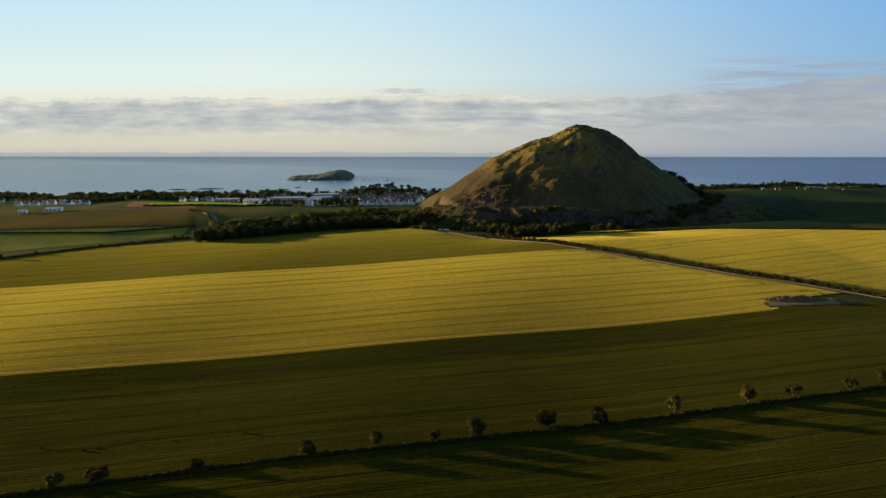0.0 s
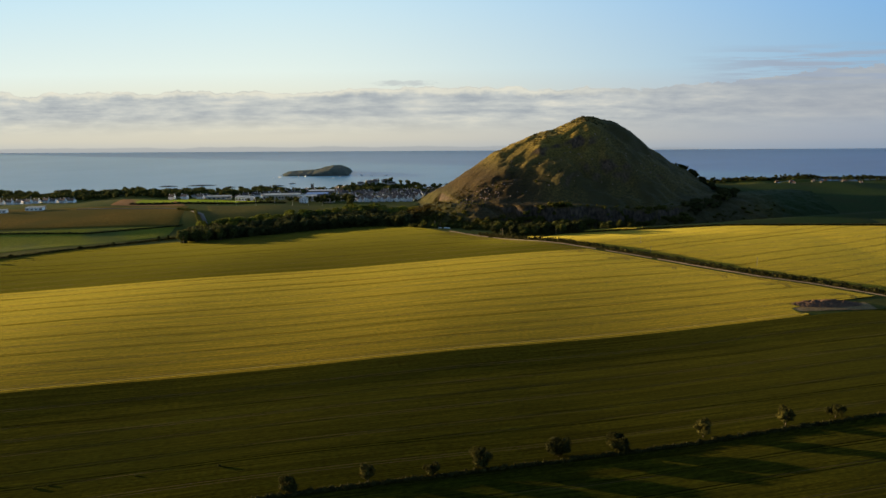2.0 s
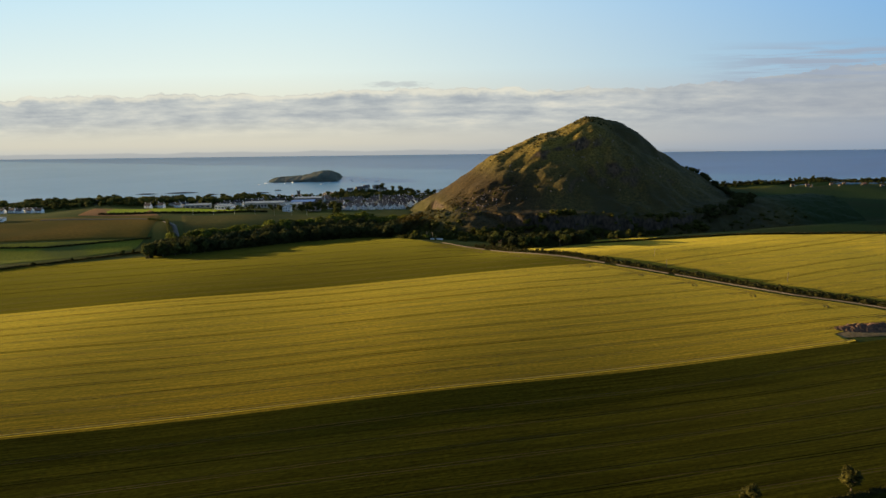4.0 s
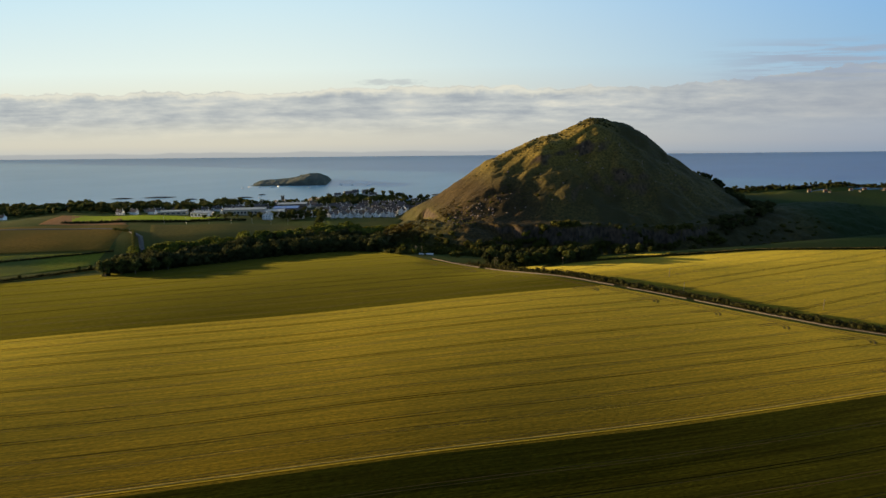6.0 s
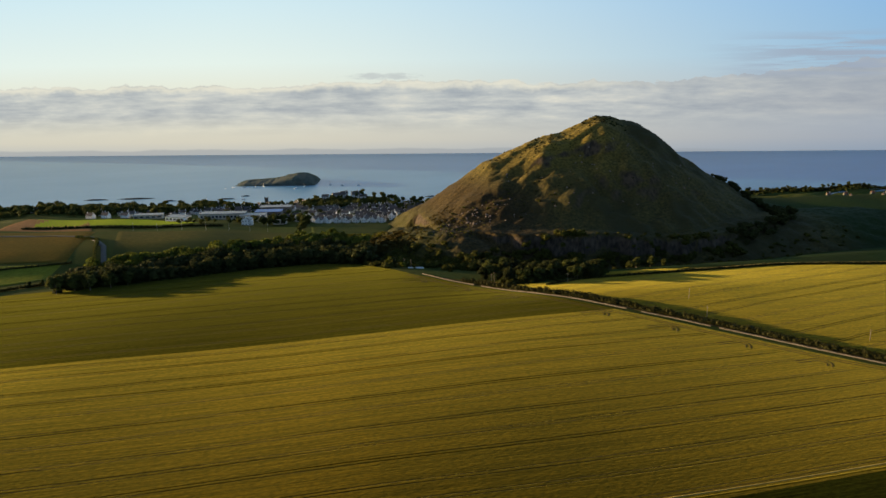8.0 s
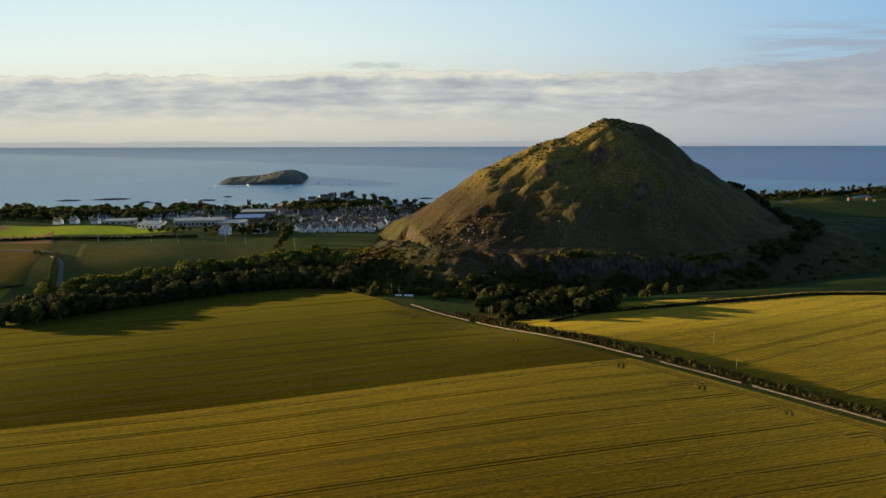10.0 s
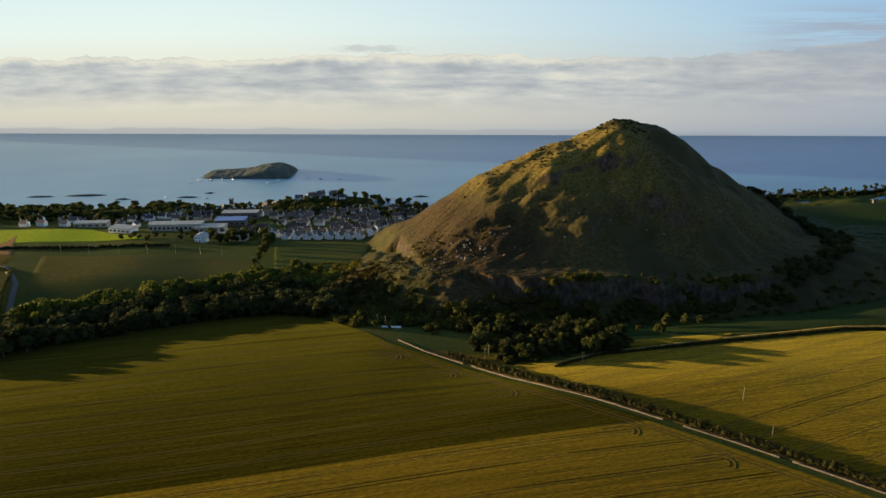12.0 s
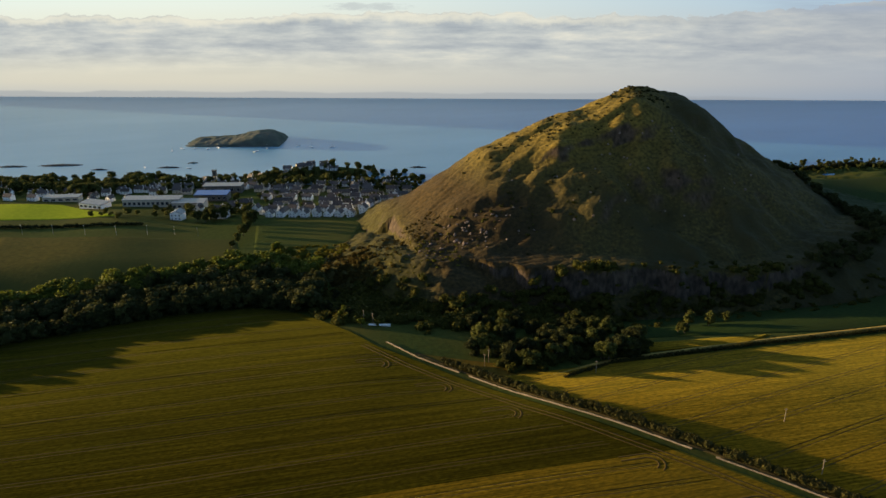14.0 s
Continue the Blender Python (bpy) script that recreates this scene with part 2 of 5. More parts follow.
    # the pasture's painted shade runs on up its far foot
    foot = n.new("ShaderNodeMapRange")
    foot.inputs[1].default_value, foot.inputs[2].default_value = 505, 550
    l.new(pos.outputs[0], foot.inputs[0])
    scrub = mix(n, l, scrub, (0.020, 0.034, 0.010), foot.outputs[0])
    steep = ramp(n, [(0.50, (1, 1, 1)), (0.66, (0, 0, 0))])
    l.new(s.outputs[2], steep.inputs[0])
    rock = noise_of(n, l, 0.35, 6, (1, 1, 0.5))
    rr = ramp(n, [(0.35, (0.030, 0.024, 0.018)), (0.65, (0.088, 0.064, 0.046))])
    l.new(rock.outputs[0], rr.inputs[0])
    out = mix(n, l, scrub, rr.outputs[0], steep.outputs[0])
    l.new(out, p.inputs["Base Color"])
    p.inputs["Roughness"].default_value = 0.95
    p.inputs["Specular IOR Level"].default_value = 0.1
    bump(n, l, p, fine.outputs[0], 0.6, 1.0)
    return m


HILL = hill_mat()


def sea_mat():
    m, n, l, p = nodes_of("evening_sea")
    w = noise_of(n, l, 1.0, 3, (0.004, 0.012, 1))
    r = ramp(n, [(0.30, (0.085, 0.26, 0.44)), (0.70, (0.130, 0.33, 0.52))])
    l.new(w.outputs[0], r.inputs[0])
    # haze towards the sun, painted as a paler sea colour along x
    pos = n.new("ShaderNodeSeparateXYZ")
    l.new(n.new("ShaderNodeNewGeometry").outputs["Position"], pos.inputs[0])
    haze_side = n.new("ShaderNodeMapRange")
    haze_side.inputs[1].default_value, haze_side.inputs[2].default_value = 620, 60
    l.new(pos.outputs[0], haze_side.inputs[0])
    deep = mix(n, l, r.outputs[0], (0.62, 0.84, 0.92), 1.0, "MULTIPLY")
    pale = mix(n, l, r.outputs[0], (1.30, 1.02, 0.94), 1.0, "MULTIPLY")
    l.new(mix(n, l, deep, pale, haze_side.outputs[0]), p.inputs["Base Color"])
    p.inputs["Roughness"].default_value = 0.28
    p.inputs["IOR"].default_value = 1.33
    p.inputs["Specular IOR Level"].default_value = 0.35
    t = noise_of(n, l, 0.25, 5, (1, 2.0, 1))
    bump(n, l, p, t.outputs[0], 0.12, 0.4)
    return m


SEA = sea_mat()


def backdrop_mat():
    """The evening sky: blue above, cream towards the sun, a grey cloud bank, a hazy foot. x runs along it, z up."""
    m, n, l, p = nodes_of("evening_sky")
    n.remove(p)
    tc = n.new("ShaderNodeTexCoord")
    s = n.new("ShaderNodeSeparateXYZ")
    l.new(tc.outputs["Object"], s.inputs[0])

    def calc(op, a, b, c=None):
        q = n.new("ShaderNodeMath")
        q.operation = op
        for i, v in enumerate((a, b, c)):
            if v is None:
                continue
            if isinstance(v, (int, float)):
                q.inputs[i].default_value = v
            else:
                l.new(v, q.inputs[i])
        return q.outputs[0]

    def span(v, lo, hi):
        q = n.new("ShaderNodeMapRange")
        q.interpolation_type = "SMOOTHSTEP"
        q.inputs[1].default_value, q.inputs[2].default_value = lo, hi
        l.new(v, q.inputs[0])
        return q.outputs[0]

    def cloud(sx, sz, detail, shift, rough=0.55):
        mp = n.new("ShaderNodeMapping")
        mp.inputs["Location"].default_value = shift
        mp.inputs["Scale"].default_value = (sx, 0, sz)
        l.new(tc.outputs["Object"], mp.inputs[0])
        t = n.new("ShaderNodeTexNoise")
        t.inputs["Scale"].default_value, t.inputs["Detail"].default_value = 1.0, detail
        t.inputs["Roughness"].default_value = rough
        l.new(mp.outputs[0], t.inputs[0])
        return t.outputs[0]

    x, z = s.outputs[0], s.outputs[2]
    up = ramp(n, SKY_UP)
    l.new(span_lin(n, l, z, -40, 320), up.inputs[0])
    side = ramp(n, SKY_SIDE)
    l.new(span_lin(n, l, z, -40, 320), side.inputs[0])
    clear = mix(n, l, side.outputs[0], up.outputs[0], span(x, -420, 1050))
    # the bank: an uneven upper edge, streaks of grey and of light inside
    edge = cloud(0.013, 0.020, 10, (3, 0, 1), 0.60)
    lift = calc("MULTIPLY_ADD", edge, 52.0, 58.0)
    top = calc("SUBTRACT", lift, z)
    right_rise = calc("MULTIPLY", span(x, 380, 960), 46.0)
    top = calc("ADD", top, right_rise)
    bank = calc("MULTIPLY", span(top, -0.4, 1.4), span(z, -10, 45))
    streak = calc("ADD", calc("MULTIPLY", cloud(0.005, 0.05, 6, (1, 0, 4)), 0.42), calc("MULTIPLY", cloud(0.011, 0.06, 8, (6, 0, 2), 0.62), 0.58))
    body = ramp(n, BANK)
    l.new(streak, body.inputs[0])
    shade = mix(n, l, body.outputs[0], srgb(150, 155, 168), calc("MULTIPLY", span(x, 150, 800), 0.7))
    out = mix(n, l, clear, shade, calc("MULTIPLY", bank, 0.88))
    rim = calc("MULTIPLY", calc("MULTIPLY", span(top, -2, 4), calc("SUBTRACT", 1.0, span(top, 4, 16))), calc("SUBTRACT", 1.0, span(x, 100, 500)))
    out = mix(n, l, out, RIM, calc("MULTIPLY", rim, 0.6))
    # high streaks on one side
    hi = cloud(0.0045, 0.085, 7, (8, 0, 2.2), 0.6)
    win = calc("MULTIPLY", calc("MULTIPLY", span(z, 80, 98), calc("SUBTRACT", 1.0, span(z, 132, 165))), span(x, 420, 640))
    out = mix(n, l, out, HIGH, calc("MULTIPLY", calc("MULTIPLY", span(hi, 0.42, 0.56), win), 0.9))
    # one wisp by itself
    dx = calc("MULTIPLY", calc("SUBTRACT", x, -74.0), 1 / 60.0)
    dz = calc("MULTIPLY", calc("SUBTRACT", z, 96.5), 1 / 6.0)
    wn = calc("MULTIPLY_ADD", cloud(0.035, 0.16, 7, (2, 0, 7), 0.65), 4.4, -2.2)
    dd = calc("ADD", calc("ADD", calc("MULTIPLY", dx, dx), calc("MULTIPLY", dz, dz)), wn)
    out = mix(n, l, out, WISP, calc("MULTIPLY", calc("SUBTRACT", 1.0, span(dd, 0.1, 1.3)), 0.7))
    # the far shore, hardly darker than the haze
    sh = calc("MULTIPLY_ADD", cloud(0.006, 0.0, 4, (5, 0, 3)), 16.0, SEA_Z + 1.0)
    sh = calc("SUBTRACT", sh, calc("MULTIPLY", span(x, 150, 700), 8.0))
    out = mix(n, l, out, SHORE, calc("MULTIPLY", span(calc("SUBTRACT", sh, z), -1.5, 2.0), 0.5))
    e = n.new("ShaderNodeEmission")
    l.new(out, e.inputs[0])
    e.inputs[1].default_value = SKY_GLOW
    l.new(e.outputs[0], n["Material Output"].inputs[0])
    return m


def span_lin(n, l, v, lo, hi):
    q = n.new("ShaderNodeMapRange")
    q.inputs[1].default_value, q.inputs[2].default_value = lo, hi
    l.new(v, q.inputs[0])
    return q.outputs[0]


def srgb(r, g, b):
    return tuple((c / 255 / 12.92) if c < 10.3 else ((c / 255 + 0.055) / 1.055) ** 2.4 for c in (r, g, b))


SKY_GLOW = 1.17 * 2 ** -EXPOSURE
# from the foot of the sky to its height, away from the sun and towards it
SKY_UP = [(0.0, srgb(124, 142, 168)), (0.08, srgb(142, 152, 172)), (0.25, srgb(148, 162, 184)), (0.45, srgb(128, 168, 206)), (1.0, srgb(106, 161, 223))]
SKY_SIDE = [(0.0, srgb(170, 174, 180)), (0.08, srgb(198, 194, 184)), (0.25, srgb(216, 212, 196)), (0.45, srgb(214, 226, 226)), (1.0, srgb(176, 212, 238))]
BANK = [(0.36, srgb(140, 149, 164)), (0.45, srgb(160, 167, 177)), (0.54, srgb(182, 186, 190)), (0.66, srgb(212, 209, 202))]
RIM = srgb(226, 221, 206)
HIGH = srgb(148, 160, 182)
WISP = srgb(176, 182, 188)
SHORE = srgb(140, 146, 156)
SEA_Z = -33.5
BACKDROP = backdrop_mat()
ISLAND_ROCK = surface("island_turf_and_rock", (0.060, 0.075, 0.065), (0.105, 0.122, 0.10), 0.12, 0.05, 0.95, 0.3, 0.6, (0.095, 0.10, 0.09))
STRAW = surface("pale_straw_margin", (0.22, 0.155, 0.04), (0.32, 0.235, 0.07), 0.6, 0.1, 0.95, 0.4, 0.2)
BEACH = surface("pale_beach_sand", (0.42, 0.38, 0.30), (0.52, 0.47, 0.38), 0.3, 0.05, 0.95, 0.2, 0.1)
METAL = surface("galvanised_steel", (0.35, 0.36, 0.37), (0.48, 0.48, 0.49), 2.0, relief=0, rough=0.5, metal=0.6)
# ---- the lie of the land ----


def ease(v):
    v = np.clip(v, 0.0, 1.0)
    return v * v * (3 - 2 * v)


def coast_y(x):
    return 1165 - 0.22 * (x - 60) + 45 * ease((x - 420) / 220) + 9 * np.sin(x / 37.0) + 5 * np.sin(x / 15.0 + 1) + 24 * np.exp(-(((x - 155) / 42.0) ** 2))


def land_z(x, y):
    """The ground without the hill: flat fields, then a long fall to the shore."""
    s = coast_y(x) - y
    reach = 300 + 100 * ease((x + 60) / 170) - 150 * ease((x - 400) / 180)
    z = -34.5 + 27.5 * ease(s / reach)
    z = z - 15.0 * ease((y - 690) / 70) * ease((x - 150) / 170) * ease((1000 - y) / 150)
    # the broad swell under the barley, and the hollow behind it where the wood stands
    swell = np.interp(x, [-420, -165, 100, 250, 330, 470], [3.5, 5.0, 7.0, 6.0, 5.0, 0.0])
    rise = swell * (1 - (np.clip(605 - y, 0, 200) / 200.0) ** 2)
    beside_lane = rise * ease((705 - y) / 75) - 6.0 * ease((y - 715) / 75) * ease((875 - y) / 60) * ease((235 - x) / 80)
    hollow = np.interp(x, [-420, -165, 0, 150], [6.0, 9.0, 12.5, 12.5])
    dome = (rise - hollow * (np.clip(y - 622, 0, 175) / 175.0) ** 2) * ease((885 - y) / 75)
    z = z + beside_lane + (dome - beside_lane) * ease((225 - x) / 85)
    z = np.where(s < 0, -34.5 + 0.12 * np.maximum(s, -120), z)
    z = z + 0.9 * np.sin(x / 95.0 + y / 140.0) * ease((900 - y) / 300) + 0.5 * np.sin(x / 41.0 - y / 63.0) * ease((900 - y) / 300)
    z = z + 7.0 * np.exp(-(((x - 165) / 48.0) ** 2) - ((y - 1152) / 15.0) ** 2)
    return z


RIDGE_X = [140, 160, 177, 190, 201, 213, 241, 269, 297, 320, 343, 361, 382, 402, 415, 436, 455, 482, 508, 530, 560, 600]
RIDGE_Z = [-46, -36, -24, -11, -1, 7, 28.0, 44.5, 55.5, 62, 69, 75, 78, 72, 67, 55, 38, 21, 8, -7, -18, -26]


def fbm(x, y, scale, octaves, seed):
    """Lumpy noise on arrays, from turned sine waves."""
    rng = np.random.RandomState(seed)
    out, amp = np.zeros_like(x), 1.0
    f = 1.0 / scale
    for _ in range(octaves):
        for _k in range(4):
            a, p1, p2 = rng.rand(3) * 6.283
            g = f * (0.7 + 0.6 * rng.rand())
            out += amp * 0.5 * np.sin((x * np.cos(a) + y * np.sin(a)) * g * 6.283 + p1 + 1.3 * np.sin((x * np.sin(a) - y * np.cos(a)) * g * 4 + p2))
        amp *= 0.5
        f *= 2.0
    return out


def smooth_table(v, xs, zs):
    """A table run through with a smoothed step width, so that no kinks show."""
    out = 0.0
    for k, w in ((-9, 0.1), (-5, 0.2), (0, 0.4), (5, 0.2), (9, 0.1)):
        out = out + w * np.interp(v + k, xs, zs)
    return out


def hill_z(x, y):
    crest = 905 + 6 * np.sin(x / 60.0)
    top = smooth_table(x, RIDGE_X, RIDGE_Z) + 1.2
    top = top + 0.9 * np.sin(x / 6.1) * np.sin(x / 23.0) + 1.6 * np.exp(-(((x - 366) / 9.0) ** 2)) + 1.2 * np.exp(-(((x - 300) / 7.0) ** 2)) + 1.2 * np.exp(-(((x - 262) / 6.0) ** 2))
    foot = land_z(x, y) - 2.5
    # behind the crest a plain fall
    d = np.maximum(y - crest, 0)
    back = foot + np.maximum(top - foot, 0) * np.interp(d, [0, 12, 26, 57, 100, 135, 170], [1, 0.965, 0.89, 0.60, 0.22, 0.04, -0.06])
    # before it: a gentle shoulder, a rock band, a ledge, then the long steep face down to the bench
    rim = np.interp(x, [170, 203, 231, 290, 330, 400, 470, 520], [842, 824, 812, 793, 785, 783, 800, 815])
    rim_z = np.interp(x, [170, 203, 240, 290, 330, 370, 420, 470, 520], [-4, 1.5, 2.5, 2.5, 0.5, -4.0, -5.0, -12, -24])
    wob = 0.012 * np.sin(x / 13.0) + 0.03 * fbm(x, y, 60, 3, 31)
    u = np.clip((crest - y) / (crest - rim) + wob * ease((crest - y) / 30), 0, 1.5)
    sunny = np.interp(u, [0, 0.15, 0.31, 0.385, 0.43, 0.52, 0.60, 0.80, 0.92, 1.0], [1, 0.94, 0.83, 0.68, 0.655, 0.585, 0.46, 0.17, 0.06, 0])
    dark = np.interp(u, [0, 0.1, 0.25, 0.5, 0.75, 0.9, 1.0], [1, 0.955, 0.82, 0.53, 0.25, 0.09, 0])
    crags = np.interp(u, [0, 0.2, 0.42, 0.55, 0.63, 0.70, 0.80, 0.86, 1.0], [1, 0.90, 0.74, 0.66, 0.44, 0.38, 0.14, 0.09, 0])
    fall = dark + (sunny - dark) * ease((392 - x) / 50)
    fall = fall + (crags - fall) * ease((285 - x) / 45)
    z = rim_z + np.maximum(top - rim_z, 0) * fall
    # ledges on the face, whose tops catch the sun
    for lx0, lx1, ly, slope, up in ((296, 374, 866, 0.20, 2.2), (268, 362, 843, 0.24, 2.6), (244, 318, 880, 0.12, 1.6), (236, 300, 862, 0.10, 1.4), (330, 440, 826, 0.05, 0.8), (218, 276, 836, -0.1, 1.6)):
        line = ly + slope * (x - lx0) + 1.6 * np.sin(x / 9.0) + 0.8 * np.sin(x / 3.7 + ly)
        span = ease((x - lx0) / 18) * ease((lx1 - x) / 18)
        z = z + span * up * (ease((y - line) / 4.0) - ease((y - line - 4) / 14.0))
    rocky = ease((u - 0.3) / 0.1) * ease((0.95 - u) / 0.1) * ease((430 - x) / 60)
    z = z + 0.4 * fbm(x * 0.6, y, 34, 3, 3) + 0.3 * fbm(x * 0.42, y * 1.3 - x * 0.25, 9, 3, 5) + 0.28 * rocky * np.abs(fbm(x * 1.6, y, 7, 3, 6))
    # the bench before the face, and the old quarry under its lip
    lip = np.interp(x, [170, 203, 231, 290, 330, 400, 450, 520], [828, 806, 795, 775, 766, 764, 776, 800]) + 2.2 * np.sin(x / 7.0) + 3.5 * np.sin(x / 17.0 + 1) + 1.5 * fbm(x, x * 0.3, 15, 3, 21)
    bench = rim_z + 0.8 * ease((rim - y) / 20) + 0.3 * fbm(x, y, 12, 3, 9)
    z = np.where(u > 1.0, np.minimum(z, bench), z)
    drop = ease((lip - y) / (12.0 + 5 * np.sin(x / 13.0) + 3 * np.sin(x / 5.3)))
    low = np.minimum(foot + 2.0, bench)
    face = bench + (low - bench) * np.clip(drop + 0.16 * fbm(x, y, 14, 3, 12) * drop * (1 - drop) * 4, 0, 1)
    z = np.where(y < lip, face, z)
    z = np.where(y < lip - 20, foot - 3.0 + 3.0 * ease((y - lip + 34) / 14), z)
    z = np.where(y > crest, back + 0.5 * fbm(x, y, 34, 3, 3) + 0.36 * fbm(x, y, 9, 3, 5), z)
    # a grassy spur runs down on the sunny side
    spine = np.interp(x, [112, 140, 165, 190, 215, 240], [-26, -14, -6, 0.0, 2.0, -4])
    ridge = np.interp(x, [140, 180, 203, 240], [846, 828, 812, 800])
    spur = spine - 15.0 * np.abs((ridge - y) / np.where(y < ridge, 50.0, 90.0)) ** 1.5 + 0.6 * fbm(x, y, 17, 3, 14)
    left = ease((x - 176) / 26)
    return np.maximum(np.where(y > crest, z, -60 + (z + 60) * left), spur)


def ground_at(x, y):
    a = np.array([float(x)]), np.array([float(y)])
    z = float(land_z(*a)[0])
    return max(z, float(hill_z(*a)[0])) if 105 < x < 605 and 720 < y < 1095 else z


# ---- mesh helpers ----
def mesh_object(name, verts, faces, material, parent=None, label="", smooth=False):
    me = bpy.data.meshes.new(name)
    me.from_pydata(verts, [], faces)
    me.materials.append(material)
    if smooth:
        me.polygons.foreach_set("use_smooth", [True] * len(me.polygons))
    ob = new(name, me)
    if parent:
        ob.parent = parent
    if label:
        ob["label"] = label
    return ob


def part(name, bm, material, parent, label=""):
    me = bpy.data.meshes.new(name)
    bm.to_mesh(me)
    bm.free()
    me.materials.append(material)
    ob = new(name, me)
    if parent:
        ob.parent = parent
    if label:
        ob["label"] = label
    return ob


def box(x0, y0, z0, x1, y1, z1, bm=None, bevel=0.0):
    bm = bm or bmesh.new()
    got = bmesh.ops.create_cube(bm, size=1, matrix=Matrix.LocRotScale(((x0 + x1) / 2, (y0 + y1) / 2, (z0 + z1) / 2), None, (x1 - x0, y1 - y0, z1 - z0)))
    if bevel:
        edges = list({e for v in got["verts"] for e in v.link_edges})
        bmesh.ops.bevel(bm, geom=edges, offset=bevel, segments=1, affect="EDGES")
    return bm


def grid_mesh(name, xs, ys, height, material, smooth=True):
    """A sheet over all xs and ys (rows), with the height of each place."""
    X, Y = np.meshgrid(np.asarray(xs, float), np.asarray(ys, float))
    Z = height(X, Y)
    w, h = len(xs), len(ys)
    v = np.stack([X, Y, Z], -1).reshape(-1, 3)
    i = np.arange(w * h).reshape(h, w)
    f = np.stack([i[:-1, :-1], i[:-1, 1:], i[1:, 1:], i[1:, :-1]], -1).reshape(-1, 4)
    return mesh_object(name, v.tolist(), f.tolist(), material, smooth=smooth)


def ribbon(name, line, width, lift, material, height=land_z, edge=0.15, parent=None, step=3.0):
    """A strip along a line of plan points, laid on the ground with turned-down edges."""
    pts = resample(line, step)
    v, f = [], []
    for i, (x, y) in enumerate(pts):
        a, b = pts[max(i - 1, 0)], pts[min(i + 1, len(pts) - 1)]
        t = Vector((b[0] - a[0], b[1] - a[1])).normalized()
        nrm = Vector((-t.y, t.x))
        for k, (o, dz) in enumerate(((-0.5, -edge - 0.4), (-0.46, 0), (0, 0.06), (0.46, 0), (0.5, -edge - 0.4))):
            px, py = x + nrm.x * o * width, y + nrm.y * o * width
            z = float(height(np.array([px]), np.array([py]))[0])
            v.append((px, py, z + lift + dz))
        if i:
            for k in range(4):
                q = (i - 1) * 5 + k
                f.append((q, q + 1, q + 6, q + 5))
    return mesh_object(name, v, f, material, parent, smooth=True)


def resample(line, step):
    out = []
    for (x0, y0), (x1, y1) in zip(line, line[1:]):
        n = max(1, int(math.hypot(x1 - x0, y1 - y0) / step))
        out += [(x0 + (x1 - x0) * i / n, y0 + (y1 - y0) * i / n) for i in range(n)]
    return out + [line[-1]]


# ---- sky, sea and ground ----
AHEAD = 12.5
back = mesh_object("backdrop", [(-1010, 0, -120), (1900, 0, -120), (1900, 0, 900), (-1010, 0, 900)], [(0, 1, 2, 3)], BACKDROP)
back.matrix_basis = pose(1572 * 0.2164, 1572 * 0.9763, 0, 0, 0, -AHEAD - 4.8)
tagged(back, "pale blue evening sky with a grey cloud bank", "sky", kind="structure")
sea = grid_mesh("water", np.linspace(-1500, 2300, 40), np.linspace(820, 2050, 30), lambda x, y: 0 * x + SEA_Z, SEA, False)
tagged(sea, "calm blue evening sea reaching the horizon", "sea", kind="structure")

xs = np.concatenate([np.arange(-1300, -300, 14), np.arange(-300, 640, 4.5), np.arange(640, 1500, 14)])
ys = np.concatenate([np.arange(-500, 180, 14), np.arange(180, 1240, 4.5), np.arange(1240, 1420, 10)])


def sheet_z(x, y):
    z = land_z(x, y)
    h = hill_z(x, y)
    return np.where(h > z - 1.0, np.minimum(z, h - 2.0), z)


ground = grid_mesh("ground", xs, ys, sheet_z, PASTURE)
tagged(ground, "rough grass farmland falling to the shore", "ground", kind="structure")


def hill_sheet(x, y):
    h, z = hill_z(x, y), land_z(x, y)
    return np.where(h < z - 1.0, z - 3.5, h)


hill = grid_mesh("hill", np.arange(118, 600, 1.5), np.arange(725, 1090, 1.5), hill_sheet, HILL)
tagged(hill, "steep grassy volcanic hill with rocky ledges and quarried foot", "hill", kind="structure")

# ---- fields ----
WALL_LINE = [(166, 729), (178, 708), (197, 684), (211, 664), (226, 646), (243, 628), (259, 610), (279, 588), (303, 559), (325, 531), (342, 511), (369, 487), (412, 440), (470, 372), (560, 270)]


def wall_x(y, off=0.0):
    w = WALL_LINE[::-1]
    return np.interp(y, [p[1] for p in w], [p[0] for p in w]) + off * 1.4


